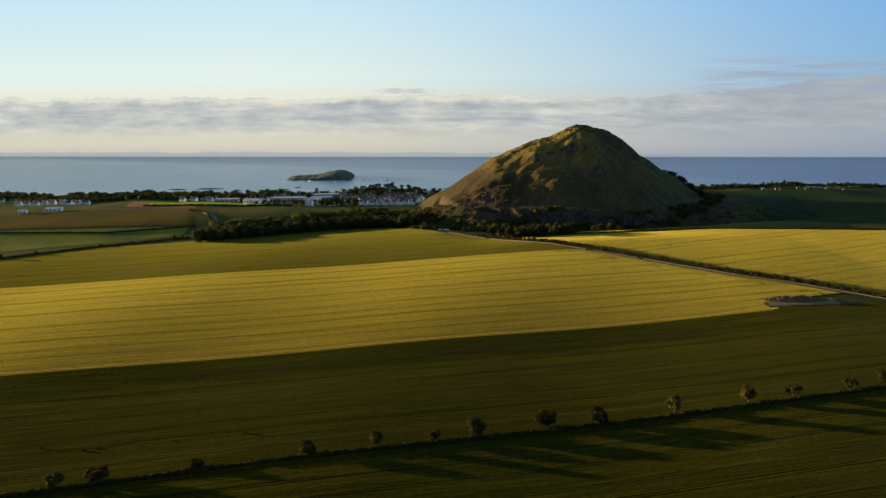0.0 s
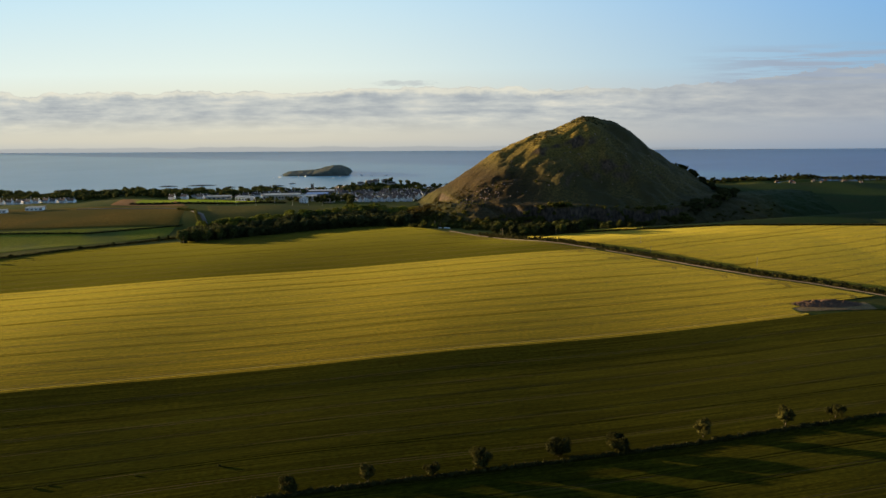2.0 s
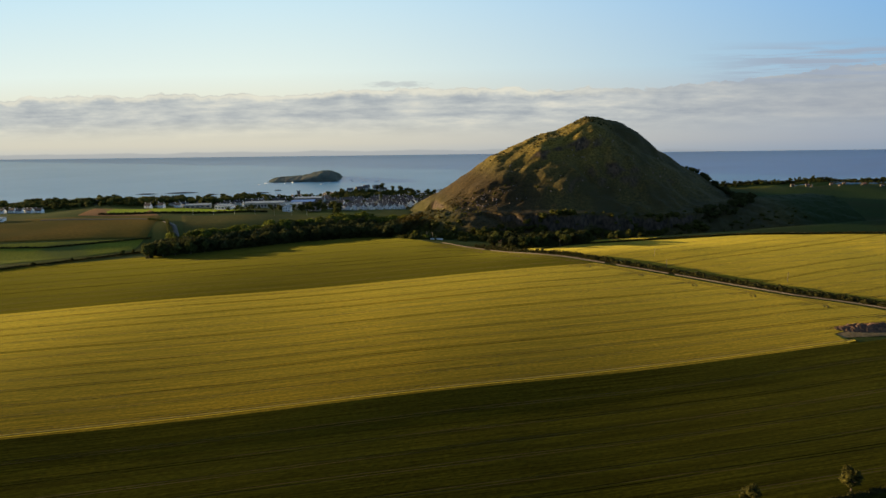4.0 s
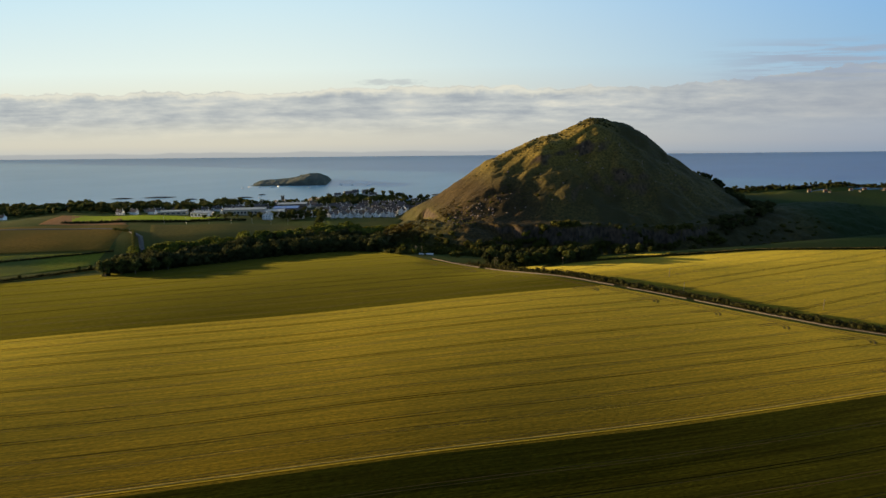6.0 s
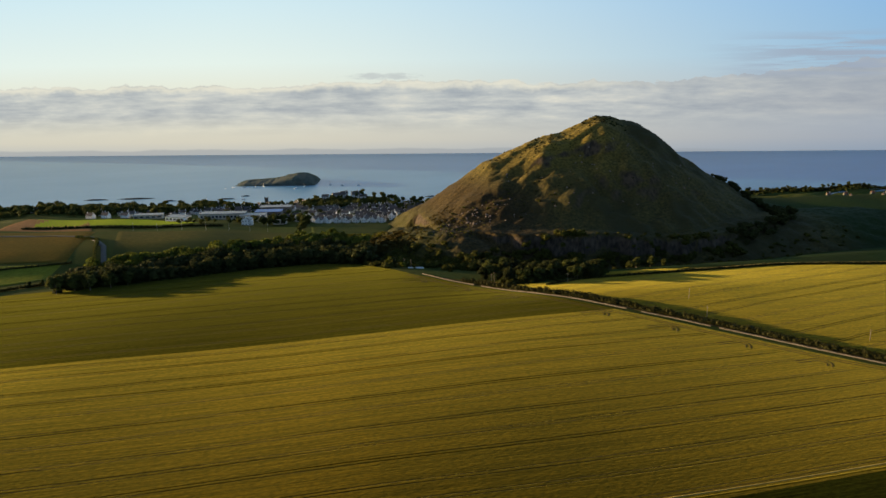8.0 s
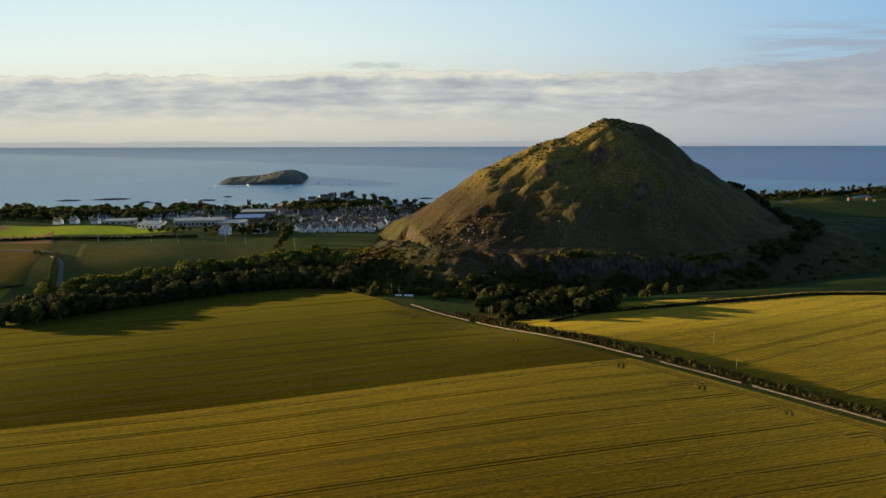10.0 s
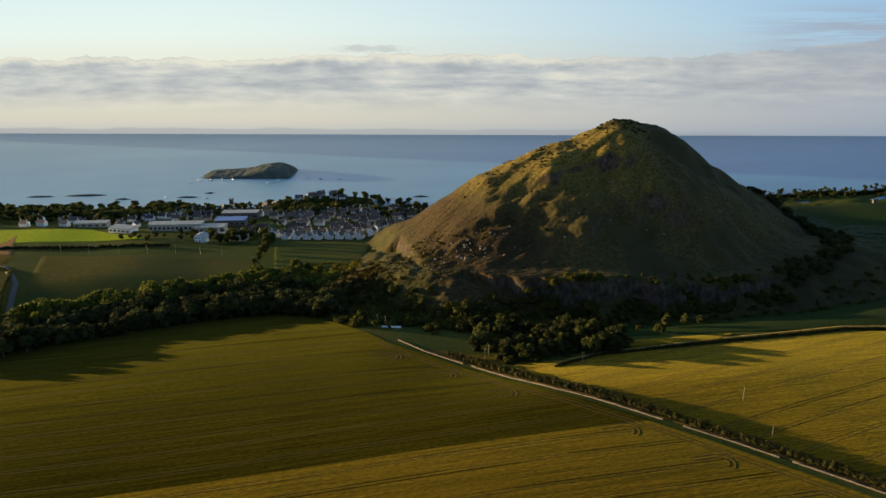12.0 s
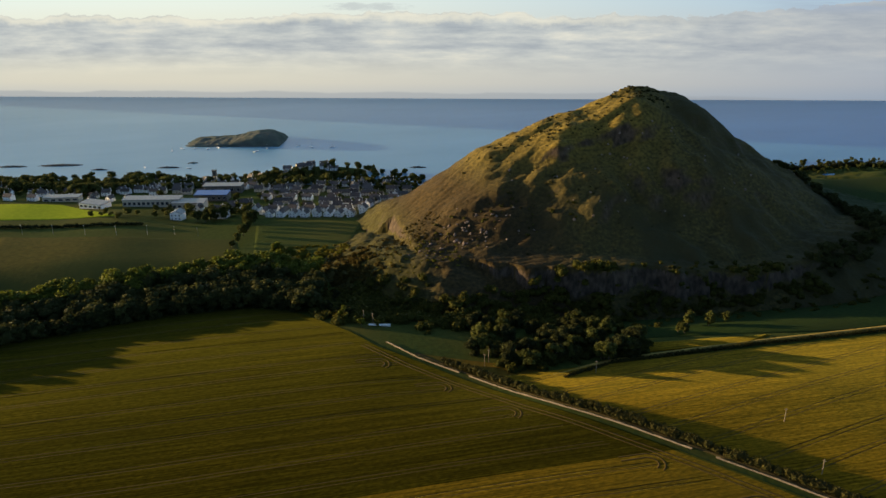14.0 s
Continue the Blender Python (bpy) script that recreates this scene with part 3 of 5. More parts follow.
def field(name, turn, y0, y1, left, right, trams, material, label, tall=0.45, cols=150, wave=0.0, skirts=True, deep=1.0):
    """A sown field: a sheet of standing crop with wheel ruts down to the soil. left and right give its x-limits for each y (before the turn)."""
    ys = list(np.arange(y0, y1, 4.5)) + [y1, y0 + 0.3, y1 - 0.3]
    ruts = []
    for c in np.asarray(trams) + 1.6 * np.sin(np.arange(len(trams)) * 2.4):
        for side in (-0.95, 0.95):
            ruts.append((c + side, deep * (0.10 + 0.90 * abs(math.sin(c * 1.7)) ** 3)))
    for r, _ in ruts:
        ys += [r - 0.30, r - 0.18, r + 0.18, r + 0.30]
    ys = np.unique(np.round([v for v in ys if y0 <= v <= y1], 3))
    ca, sa = math.cos(turn), math.sin(turn)
    k = np.linspace(0, 1, cols)
    L, R = left(ys), right(ys)
    Xl = L[:, None] + (R - L)[:, None] * k[None, :]
    Yl = ys[:, None] + wave * np.sin(Xl / 60.0) + 0.35 * np.sin(Xl / 31.0 + ys[:, None] / 40.0)
    X, Y = Xl * ca - Yl * sa, Xl * sa + Yl * ca
    Z = land_z(X, Y) + tall
    soil = np.zeros((len(ys) - 1, cols - 1), bool)
    for r, sink in ruts:
        rows = np.abs(ys - r) < 0.2
        Z[rows, 3:-3] -= sink * tall * np.clip(0.55 + 0.35 * np.sin(X[rows, 3:-3] / 47.0 + r * 0.7) + 0.25 * np.sin(X[rows, 3:-3] / 13.0 + r), 0.05, 1)
        soil[:, 3:-4] |= (rows[:-1] & rows[1:])[:, None]
    if skirts:
        Z[0, :] -= tall + 0.6
        Z[-1, :] -= tall + 0.6
    Z[:, 0] -= tall + 0.6
    Z[:, -1] -= tall + 0.6
    h, w = X.shape
    i = np.arange(w * h).reshape(h, w)
    f = np.stack([i[:-1, :-1], i[:-1, 1:], i[1:, 1:], i[1:, :-1]], -1).reshape(-1, 4)
    ob = mesh_object(name, np.stack([X, Y, Z], -1).reshape(-1, 3).tolist(), f.tolist(), material)
    ob.data.materials.append(SOIL)
    ob.data.polygons.foreach_set("material_index", soil.ravel().astype(np.int32))
    return tagged(ob, label, "field", "sown fields", "structure")


def const(v):
    return lambda y: np.full_like(y, float(v))


def wood_edge(y):
    return np.interp(y, [609, 640, 665, 700, 723, 743, 765, 780, 796], [wall_x(609, -1.0), wall_x(640, -1.0), wall_x(665, -1.0), wall_x(700, -1.0), 164, 154, 139, 128, 104])


def hedge_edge(y):
    return np.interp(y, [609, 716, 752, 770, 783, 796], [-440, -232, -165, -60, 5, 58])


def heap_side(y):
    # the golden field stops short of the heap in its corner
    return np.where(y < 457, np.minimum(wall_x(y, -1.0), 327 + np.maximum(0, y - 451) * 12), wall_x(y, -1.0))


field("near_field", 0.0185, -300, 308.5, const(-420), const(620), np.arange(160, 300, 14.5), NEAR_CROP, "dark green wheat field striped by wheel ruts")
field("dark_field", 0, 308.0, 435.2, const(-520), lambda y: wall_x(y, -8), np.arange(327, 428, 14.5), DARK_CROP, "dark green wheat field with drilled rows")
field("golden_field", 0, 435.0, 609.5, const(-520), heap_side, np.arange(441.5, 606, 13.6), CORN, "ripe golden barley field with wheel ruts", skirts=False, deep=0.7)
field("olive_field", 0, 609.5, 796, hedge_edge, wood_edge, np.arange(619, 790, 13.6), OLIVE, "green ripening barley field with wheel ruts", skirts=False, deep=0.5)
A4 = radians(14)


def turned(x, y):
    return x * math.cos(A4) + y * math.sin(A4), -x * math.sin(A4) + y * math.cos(A4)


RF = sorted([turned(wall_x(y, 5.5), y)[::-1] for y in (320, 400, 480, 560, 620, 660, 685, 688)])


def rf_left(y):
    return np.interp(y, [p[0] for p in RF], [p[1] for p in RF])


def rf_right(y):
    # the far headland: level at first, then it turns towards the viewer
    c, d = math.cos(A4), math.sin(A4)
    far = np.minimum((680 - y * c) / d, (782.5 - y * (c - 0.25 * d)) / (d + 0.25 * c))
    return np.clip(far, rf_left(y) + 0.5, 950)


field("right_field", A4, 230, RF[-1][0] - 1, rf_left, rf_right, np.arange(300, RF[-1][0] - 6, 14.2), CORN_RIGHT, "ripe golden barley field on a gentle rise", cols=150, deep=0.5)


def patch(name, corners, material, label, lift=0.3, n=40):
    """A piece of land between four corners of the plan, laid over the ground."""
    a, b, c, d = (np.array(p, float) for p in corners)
    u, v = np.meshgrid(np.linspace(0, 1, n), np.linspace(0, 1, n))
    P = (a * ((1 - u) * (1 - v))[..., None] + b * (u * (1 - v))[..., None] + c * (u * v)[..., None] + d * ((1 - u) * v)[..., None])
    Z = land_z(P[..., 0], P[..., 1]) + lift
    Z[0], Z[-1], Z[:, 0], Z[:, -1] = Z[0] - 1, Z[-1] - 1, Z[:, 0] - 1, Z[:, -1] - 1
    i = np.arange(n * n).reshape(n, n)
    f = np.stack([i[:-1, :-1], i[:-1, 1:], i[1:, 1:], i[1:, :-1]], -1).reshape(-1, 4)
    ob = mesh_object(name, np.concatenate([P, Z[..., None]], -1).reshape(-1, 3).tolist(), f.tolist(), material, smooth=True)
    return tagged(ob, label, "field", "fields by the town", "structure")


patch("brown_field", [(-420, 880), (-78, 845), (-76, 952), (-420, 1010)], STUBBLE, "brown rough grass field")
patch("yellow_field", [(-420, 690), (-84, 812), (-80, 843), (-420, 876)], TURF, "yellow-green grass field beside a hedge")
patch("bare_field", [(-172, 978), (-84, 954), (-112, 1075), (-178, 1100)], BARE, "bare reddish earth field")
patch("pitch", [(-150, 1004), (6, 1010), (-52, 1078), (-170, 1100)], PITCH, "bright green mown playing field")
patch("meadow", [(-52, 828), (100, 868), (94, 922), (-66, 952)], MEADOW, "brown-green meadow behind the wood")
patch("green_meadow", [(103, 872), (165, 880), (190, 975), (104, 962)], PASTURE, "dark green meadow before the houses")
patch("verge", [(172, 716), (200, 682), (236, 672), (226, 688)], STUBBLE, "brown rough grass verge beside a stone wall", 0.12)
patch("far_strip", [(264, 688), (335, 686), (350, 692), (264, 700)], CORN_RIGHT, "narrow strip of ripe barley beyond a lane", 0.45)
# these two carry the shadow by the hill in their dark colour
patch("dark_meadow", [(430, 700), (900, 590), (900, 960), (490, 1000)], SHADE_GRASS, "pasture with shade painted into its dark green")
patch("shaded_pasture", [(282, 706), (570, 650), (600, 765), (285, 762)], SHADE_GRASS, "pasture below a steep hill with shade painted into its green")
tagged(ribbon("trim", [(-520, 439.0), (326, 439.0)], 0.9, 0.46, STRAW), "pale straw margin between two crops", "field margin", kind="structure")
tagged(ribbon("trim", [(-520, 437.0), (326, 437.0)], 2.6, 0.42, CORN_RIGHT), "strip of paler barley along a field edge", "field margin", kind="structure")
tagged(ribbon("trim", [(-420, 300.6), (-70, 306.1), (0, 307.6), (100, 309.1), (180, 310.1), (320, 313.6), (560, 318.4)], 0.6, 0.4, VERGE), "narrow pale grass margin along a hedge", "field margin", kind="structure")
tagged(ribbon("road", [(-52, 815), (-56, 838), (-63, 881), (-80, 920), (-110, 935), (-200, 955)], 4.0, 0.55, ASPHALT), "grey lane past the meadow", "road", kind="structure")
tagged(ribbon("road", [(232, 676), (262, 683.5), (330, 687), (410, 687), (500, 664), (620, 634)], 2.2, 0.4, STRAW), "pale grassy farm lane along a field edge", "road", kind="structure")
tagged(ribbon("road", [(wall_x(y, 2.0), y) for y in range(712, 290, -20)], 2.0, 0.25, GRAVEL), "gravel farm lane beside a stone wall", "road", kind="structure")
tagged(ribbon("beach", [(-420, 1278), (-300, 1246), (-142, 1216), (-60, 1190), (20, 1172)], 16.0, 0.9, BEACH), "pale sandy beach along the shore", "beach", kind="structure")


# wheel ruts where the tractor turned at the fields' ends
def ruts(line, lift=0.47):
    for off in (-1.1, 1.1):
        pts = resample(line, 2.0)
        shifted = []
        for i, (x, y) in enumerate(pts):
            a, b = pts[max(i - 1, 0)], pts[min(i + 1, len(pts) - 1)]
            t = Vector((b[0] - a[0], b[1] - a[1])).normalized()
            shifted.append((x - t.y * off, y + t.x * off))
        tagged(ribbon("wheel_rut", shifted, 0.75, lift, SOIL, step=2.0), "narrow bare wheel rut in standing barley", "wheel rut", kind="structure")


def hook(x, y, r):
    """A turn out of the headland rut into a tramline."""
    return [(x + r * math.sin(a), y - r + r * math.cos(a)) for a in np.linspace(0.0, 2.6, 9)]


ruts([(wall_x(y, -9), y) for y in (725, 700, 675, 650, 630, 600, 560, 520, 480)])
for y in np.arange(651, 720, 28.0):
    ruts([(wall_x(y, -9) - 16, y)] + hook(wall_x(y, -9) - 7, y, 4.5))
for y in np.arange(464.4, 620, 28.8):
    ruts([(wall_x(y, -9) - 16, y)] + hook(wall_x(y, -9) - 7, y, 4.5))


# ---- trees and hedges ----
def leaf_cloud(rng, blobs, count, size):
    """Small leaf clumps on and in the given blobs (x, y, z, rx, ry, rz): vertices and faces."""
    vol = np.array([b[3] * b[4] * b[5] for b in blobs]) ** 0.7
    pick = rng.choice(len(blobs), count, p=vol / vol.sum())
    b = np.array(blobs)[pick]
    d = rng.normal(size=(count, 3))
    d /= np.linalg.norm(d, axis=1)[:, None]
    d[:, 2] = np.where(d[:, 2] < -0.5, -d[:, 2], d[:, 2])
    r = 0.62 + 0.42 * rng.rand(count) ** 0.6
    c = b[:, :3] + d * b[:, 3:] * r[:, None]
    nrm = d + 0.7 * rng.normal(size=(count, 3))
    nrm /= np.linalg.norm(nrm, axis=1)[:, None]
    t = np.cross(nrm, rng.normal(size=(count, 3)))
    t /= np.linalg.norm(t, axis=1)[:, None]
    u = np.cross(nrm, t)
    s = size * (0.6 + 0.8 * rng.rand(count))[:, None]
    lift = nrm * s * 0.35
    v = np.stack([c - t * s, c - u * s * 0.8 + lift, c + t * s, c + u * s * 0.8 + lift], 1).reshape(-1, 3)
    i = np.arange(count) * 4
    f = np.concatenate([np.stack([i, i + 1, i + 2], 1), np.stack([i, i + 2, i + 3], 1)])
    return v, f


def trunk_mesh(rng, height, thick, limbs):
    bm = bmesh.new()

    def limb(a, b, ra, rb):
        d = Vector(b) - Vector(a)
        m = Matrix.Translation((Vector(a) + Vector(b)) / 2) @ d.to_track_quat("Z", "Y").to_matrix().to_4x4()
        bmesh.ops.create_cone(bm, cap_ends=True, segments=7, radius1=ra, radius2=rb, depth=d.length, matrix=m)

    lean = (rng.uniform(-0.3, 0.3), rng.uniform(-0.3, 0.3))
    fork = (lean[0], lean[1], height * 0.45)
    limb((0, 0, -0.8), fork, thick, thick * 0.7)
    limb(fork, (lean[0] * 2, lean[1] * 2, height * 0.8), thick * 0.65, thick * 0.2)
    for i in range(limbs):
        a = 6.283 * i / limbs + rng.uniform(-0.4, 0.4)
        r = height * rng.uniform(0.2, 0.32)
        limb((fork[0], fork[1], height * rng.uniform(0.3, 0.48)), (math.cos(a) * r, math.sin(a) * r, height * rng.uniform(0.55, 0.75)), thick * 0.45, thick * 0.12)
    return bm


def make_tree(seed, height, spread, leaf, count, size, label, kind="round", lobes=14):
    rng = np.random.RandomState(seed)
    root = new("tree")
    tagged(root, label, "tree")
    part("trunk", trunk_mesh(rng, height, height * 0.032, 4), BARK, root)
    blobs = []
    low = {"round": 0.30, "tall": 0.25, "bush": 0.05}[kind]
    for i in range(lobes):
        a, q = rng.rand() * 6.283, rng.rand()
        z = height * (low + (0.9 - low) * (i + 0.5) / lobes)
        wide = spread * math.sin(3.1416 * min(0.97, (z / height - low * 0.6) / (1.08 - low * 0.6))) ** 0.7
        r = wide * (0.25 + 0.45 * q)
        s = spread * rng.uniform(0.28, 0.46) * (14 / lobes) ** 0.4
        blobs.append((r * math.cos(a), r * math.sin(a), min(z, height - s * 0.8), s, s, s * rng.uniform(0.65, 0.9)))
    v, f = leaf_cloud(rng, blobs, count, size)
    # the shaded inner mass of the crown
    bm = bmesh.new()
    for x, y, z, rx, ry, rz in blobs:
        m = Matrix.Translation((x, y, z)) @ Matrix.Diagonal((rx * 0.84, ry * 0.84, rz * 0.84, 1))
        got = bmesh.ops.create_icosphere(bm, subdivisions=1, radius=1.0, matrix=m)
        for w in got["verts"]:
            w.co += Vector(rng.normal(size=3)) * rx * 0.10
    bm.verts.ensure_lookup_table()
    cv = np.array([w.co[:] for w in bm.verts])
    cf = np.array([[w.index for w in q.verts] for q in bm.faces]) + len(v)
    bm.free()
    mesh_object("crown", np.concatenate([v, cv]).tolist(), np.concatenate([f, cf]).tolist(), leaf, root)
    return root


def grow(protos, spots, rng, group, low=0.8, high=1.2, sink=0.0):
    """Copies of the prototypes at plan spots (x, y, scale)."""
    for x, y, s in spots:
        p = protos[rng.randint(len(protos))]
        k = s * rng.uniform(low, high)
        c = copy_thing(p, pose(x, y, ground_at(x, y) - sink, 0, 0, rng.uniform(0, 360)))
        c.scale = (k * rng.uniform(0.9, 1.12), k * rng.uniform(0.9, 1.12), k)
        c["group"] = group


def thicket(name, protos, spots, rng, label, low=0.8, high=1.2):
    """Many plants that nobody could count, in one mesh."""
    V, F, at = [], [], 0
    for x, y, s in spots:
        p = protos[rng.randint(len(protos))]
        me = [o for o in p.children if o.name.startswith("crown")][0].data
        v = np.empty(len(me.vertices) * 3)
        me.vertices.foreach_get("co", v)
        f = np.empty(len(me.polygons) * 3, dtype=np.int64)
        me.polygons.foreach_get("vertices", f)
        k, a = s * rng.uniform(low, high), rng.uniform(0, 6.283)
        v = v.reshape(-1, 3) * (k * rng.uniform(0.9, 1.15), k * rng.uniform(0.9, 1.15), k)
        c, q = math.cos(a), math.sin(a)
        v = np.stack([v[:, 0] * c - v[:, 1] * q + x, v[:, 0] * q + v[:, 1] * c + y, v[:, 2] + ground_at(x, y) - 0.3 * k], 1)
        V.append(v)
        F.append(f.reshape(-1, 3) + at)
        at += len(v)
    V, F = np.concatenate(V), np.concatenate(F)
    data = bpy.data.meshes.new(name)
    data.vertices.add(len(V))
    data.vertices.foreach_set("co", V.ravel())
    data.loops.add(F.size)
    data.loops.foreach_set("vertex_index", F.ravel().astype(np.int32))
    data.polygons.add(len(F))
    data.polygons.foreach_set("loop_start", np.arange(0, F.size, 3, dtype=np.int32))
    data.materials.append(me.materials[0])
    data.update(calc_edges=True)
    ob = new(name, data)
    return tagged(ob, label, name.replace("_", " "), kind="stuff")


def bury(protos):
    for p in protos:
        for o in (*p.children_recursive, p):
            bpy.data.objects.remove(o)


BROAD = [make_tree(11 + i, 10, 4.9, LEAF, 620, 0.46, "leafy broadleaf tree with a full dark green crown") for i in range(4)]
DARK = [make_tree(31 + i, 9.5, 5.6, LEAF_DARK, 760, 0.46, "dark green woodland tree with a dense crown", "bush") for i in range(4)]
PALE = [make_tree(51 + i, 9, 4.8, LEAF_LIT, 620, 0.44, "sunlit pale green broadleaf tree") for i in range(2)]
FAR = [make_tree(111 + i, 10, 5.4, LEAF, 230, 0.66, "leafy tree", lobes=7) for i in range(4)]
FAR_DARK = [make_tree(121 + i, 9.5, 6.0, LEAF_DARK, 260, 0.66, "dark leafy tree", "tall", 7) for i in range(4)]
FAR_PALE = [make_tree(131 + i, 9, 5.4, LEAF_LIT, 260, 0.62, "pale leafy tree", lobes=7) for i in range(3)]
LOW = [make_tree(141 + i, 2.6, 2.9, GORSE, 130, 0.42, "low bush", "bush", 5) for i in range(3)]
LOW_RED = [make_tree(151 + i, 2.2, 2.9, BRACKEN, 130, 0.42, "low bracken", "bush", 5) for i in range(3)]
LOW_PALE = [make_tree(161 + i, 1.6, 2.8, LEAF_OLIVE, 110, 0.40, "low bush", "bush", 5) for i in range(3)]
LOW_DARK = [make_tree(171 + i, 2.2, 3.0, HEDGE, 130, 0.40, "low dark bush", "bush", 5) for i in range(3)]
BUSH = [make_tree(71 + i, 4, 2.8, GORSE, 420, 0.30, "low rounded gorse and bramble bush", "bush") for i in range(3)]
SMALL = [make_tree(91 + i, 6.4, 5.4, LEAF_SHADE, 1500, 0.28, "young hedgerow tree with a rounded crown") for i in range(4)]
SMALL_PALE = [make_tree(101 + i, 7.2, 4.2, LEAF_OLD, 1000, 0.24, "thin pale young hedgerow tree") for i in range(2)]


def along(line, gap, rng, jitter, scale=1.0):
    return [(x + rng.normal() * jitter, y + rng.normal() * jitter, scale) for x, y in resample(line, gap)]


def hedge(name, line, width, tall, material, label, seed, density=14.0, size=0.26, gaps=()):
    """A leafy hedge along a line, uneven in height and width."""
    rng = np.random.RandomState(seed)
    blobs = []
    for i, (x, y) in enumerate(resample(line, width * 0.55)):
        if any(a < i < b for a, b in gaps):
            continue
        h = tall * rng.uniform(0.7, 1.25)
        z = float(land_z(np.array([x]), np.array([y]))[0])
        w = width * rng.uniform(0.45, 0.7)
        blobs.append((x + rng.normal() * 0.2, y + rng.normal() * 0.2, z + h * 0.45, w * rng.uniform(0.8, 1.3), w * rng.uniform(0.8, 1.3), h * 0.6))
    v, f = leaf_cloud(rng, blobs, int(len(blobs) * density * width), size)
    # the dense twiggy middle
    bm = bmesh.new()
    bmesh.ops.create_icosphere(bm, subdivisions=1, radius=0.8)
    unit = np.array([w.co[:] for w in bm.verts])
    tri = np.array([[w.index for w in q.verts] for q in bm.faces])
    bm.free()
    cv = np.concatenate([unit * b[3:] * (1 + 0.12 * rng.normal(size=unit.shape)) + b[:3] for b in blobs])
    cf = np.concatenate([tri + len(v) + i * len(unit) for i in range(len(blobs))])
    ob = mesh_object(name, np.concatenate([v, cv]).tolist(), np.concatenate([f, cf]).tolist(), material)
    return tagged(ob, label, "hedge", kind="stuff")


rng = np.random.RandomState(5)
# the hedge between the two near fields, with its row of young trees
hedge("hedge", [(-420, 303), (-70, 308.5), (0, 310), (100, 311.5), (180, 312.5), (320, 316), (620, 322)], 2.0, 2.0, HEDGE, "clipped dark hawthorn hedge between fields", 1)
for i, (x, y, k) in enumerate([(-75, 309, 0.95), (-37, 312, 0.5), (9, 313, 0.75), (64, 313, 0.65), (84, 315, 0.9), (118, 316, 0.95), (144, 315, 0.95), (250, 318, 0.75), (284, 319, 0.7), (307, 320, 0.9), (347, 321, 0.9)]):
    grow([SMALL[i % 4]], [(x, y, k * 1.3)], rng, "hedgerow trees", 0.95, 1.05)
grow(SMALL_PALE, [(39, 313, 1.1), (184, 317, 1.3), (224, 317, 1.35), (-92, 309, 1.0)], rng, "hedgerow trees", 0.95, 1.05)
grow(BUSH, [(-87, 340, 0.4), (-82, 341, 0.34), (-18, 339, 0.4), (-106, 347, 0.34), (-50, 340, 0.3)], rng, "bushes in the wheat", 0.8, 1.0)

# the wood along the far edge of the olive field
edge_line = [(-72, 760), (-38, 769), (12, 782), (60, 794), (104, 794), (128, 778)]


def behind(off, gap, scale=0.95, jit=2.0):
    spots = along([(x + off * 0.25, y + off) for x, y in edge_line], gap, rng, jit, scale)
    return [p for p in spots if not (-9 < p[0] < 9 and 786 < p[1] < 803)]


# leaf colours paint the wood's front rows shaded and its back rows sunlit
for off, protos in ((4, DARK), (11, DARK)):
    grow(protos, behind(off, 6.5, 1.15, 1.4), rng, "trees at the wood's edge", 0.7, 1.05)
inner = [s for off in (8, 14, 20, 26, 32, 38) for s in behind(off, 5.0, 1.15, 2.0)]
thicket("woodland", FAR_DARK, inner, rng, "dense woodland canopy with shade in its dark leaf colour", 0.6, 1.2)
thicket("woodland", FAR_PALE, [s for off in (44, 50, 56) for s in behind(off, 5.6, 1.25, 2.2)], rng, "dense broadleaf woodland canopy with sunlight in its leaf colour", 0.6, 1.25)
grow(DARK, [(-33, 774, 1.45), (-25, 777, 1.35), (-42, 770, 1.2), (-52, 768, 0.9)], rng, "round trees at the wood's end", 0.95, 1.05)
grow(PALE, [(121, 868, 0.9), (135, 862, 0.6), (150, 765, 0.7), (120, 872, 1.0), (128, 868, 0.8), (158, 750, 0.5)], rng, "pale trees of the wood", 0.9, 1.1)
# scrub round the foot of the hill
spots = [(rng.uniform(150, 290), rng.uniform(735, 760), rng.uniform(0.35, 0.9)) for _ in range(90)]
spots += [(rng.uniform(140, 200), rng.uniform(762, 800), rng.uniform(0.5, 1.1)) for _ in range(90)]
for i in range(110):
    x = rng.uniform(290, 540)
    spots.append((x, 735 + rng.uniform(-8, 18) + max(0, x - 420) * 0.25, rng.uniform(0.3, 0.8)))
spots += [(rng.uniform(146, 300), rng.uniform(742, 776), rng.uniform(0.8, 1.7)) for _ in range(190)]
spots += [(rng.uniform(136, 178), rng.uniform(765, 812), rng.uniform(0.8, 1.6)) for _ in range(90)]
spots += [(rng.uniform(205, 430), rng.uniform(748, 764), rng.uniform(0.5, 1.3)) for _ in range(150)]
spots += [(rng.uniform(215, 430), rng.uniform(762, 776), rng.uniform(0.2, 0.6)) for _ in range(90)]
spots = [p for p in spots if not (148 < p[0] < 184 and 730 < p[1] < 753)]
thicket("scrub", LOW, spots, rng, "gorse and bramble scrub at the foot of a hill", 0.8, 1.3)
thicket("bracken", LOW_RED, [(rng.normal(160, 10), rng.normal(835, 16), rng.uniform(0.3, 0.7)) for _ in range(330)] + [(rng.triangular(176, 196, 225), rng.uniform(838, 870), rng.uniform(0.15, 0.35)) for _ in range(260)], rng, "red-brown bracken on the hillside", 0.7, 1.2)
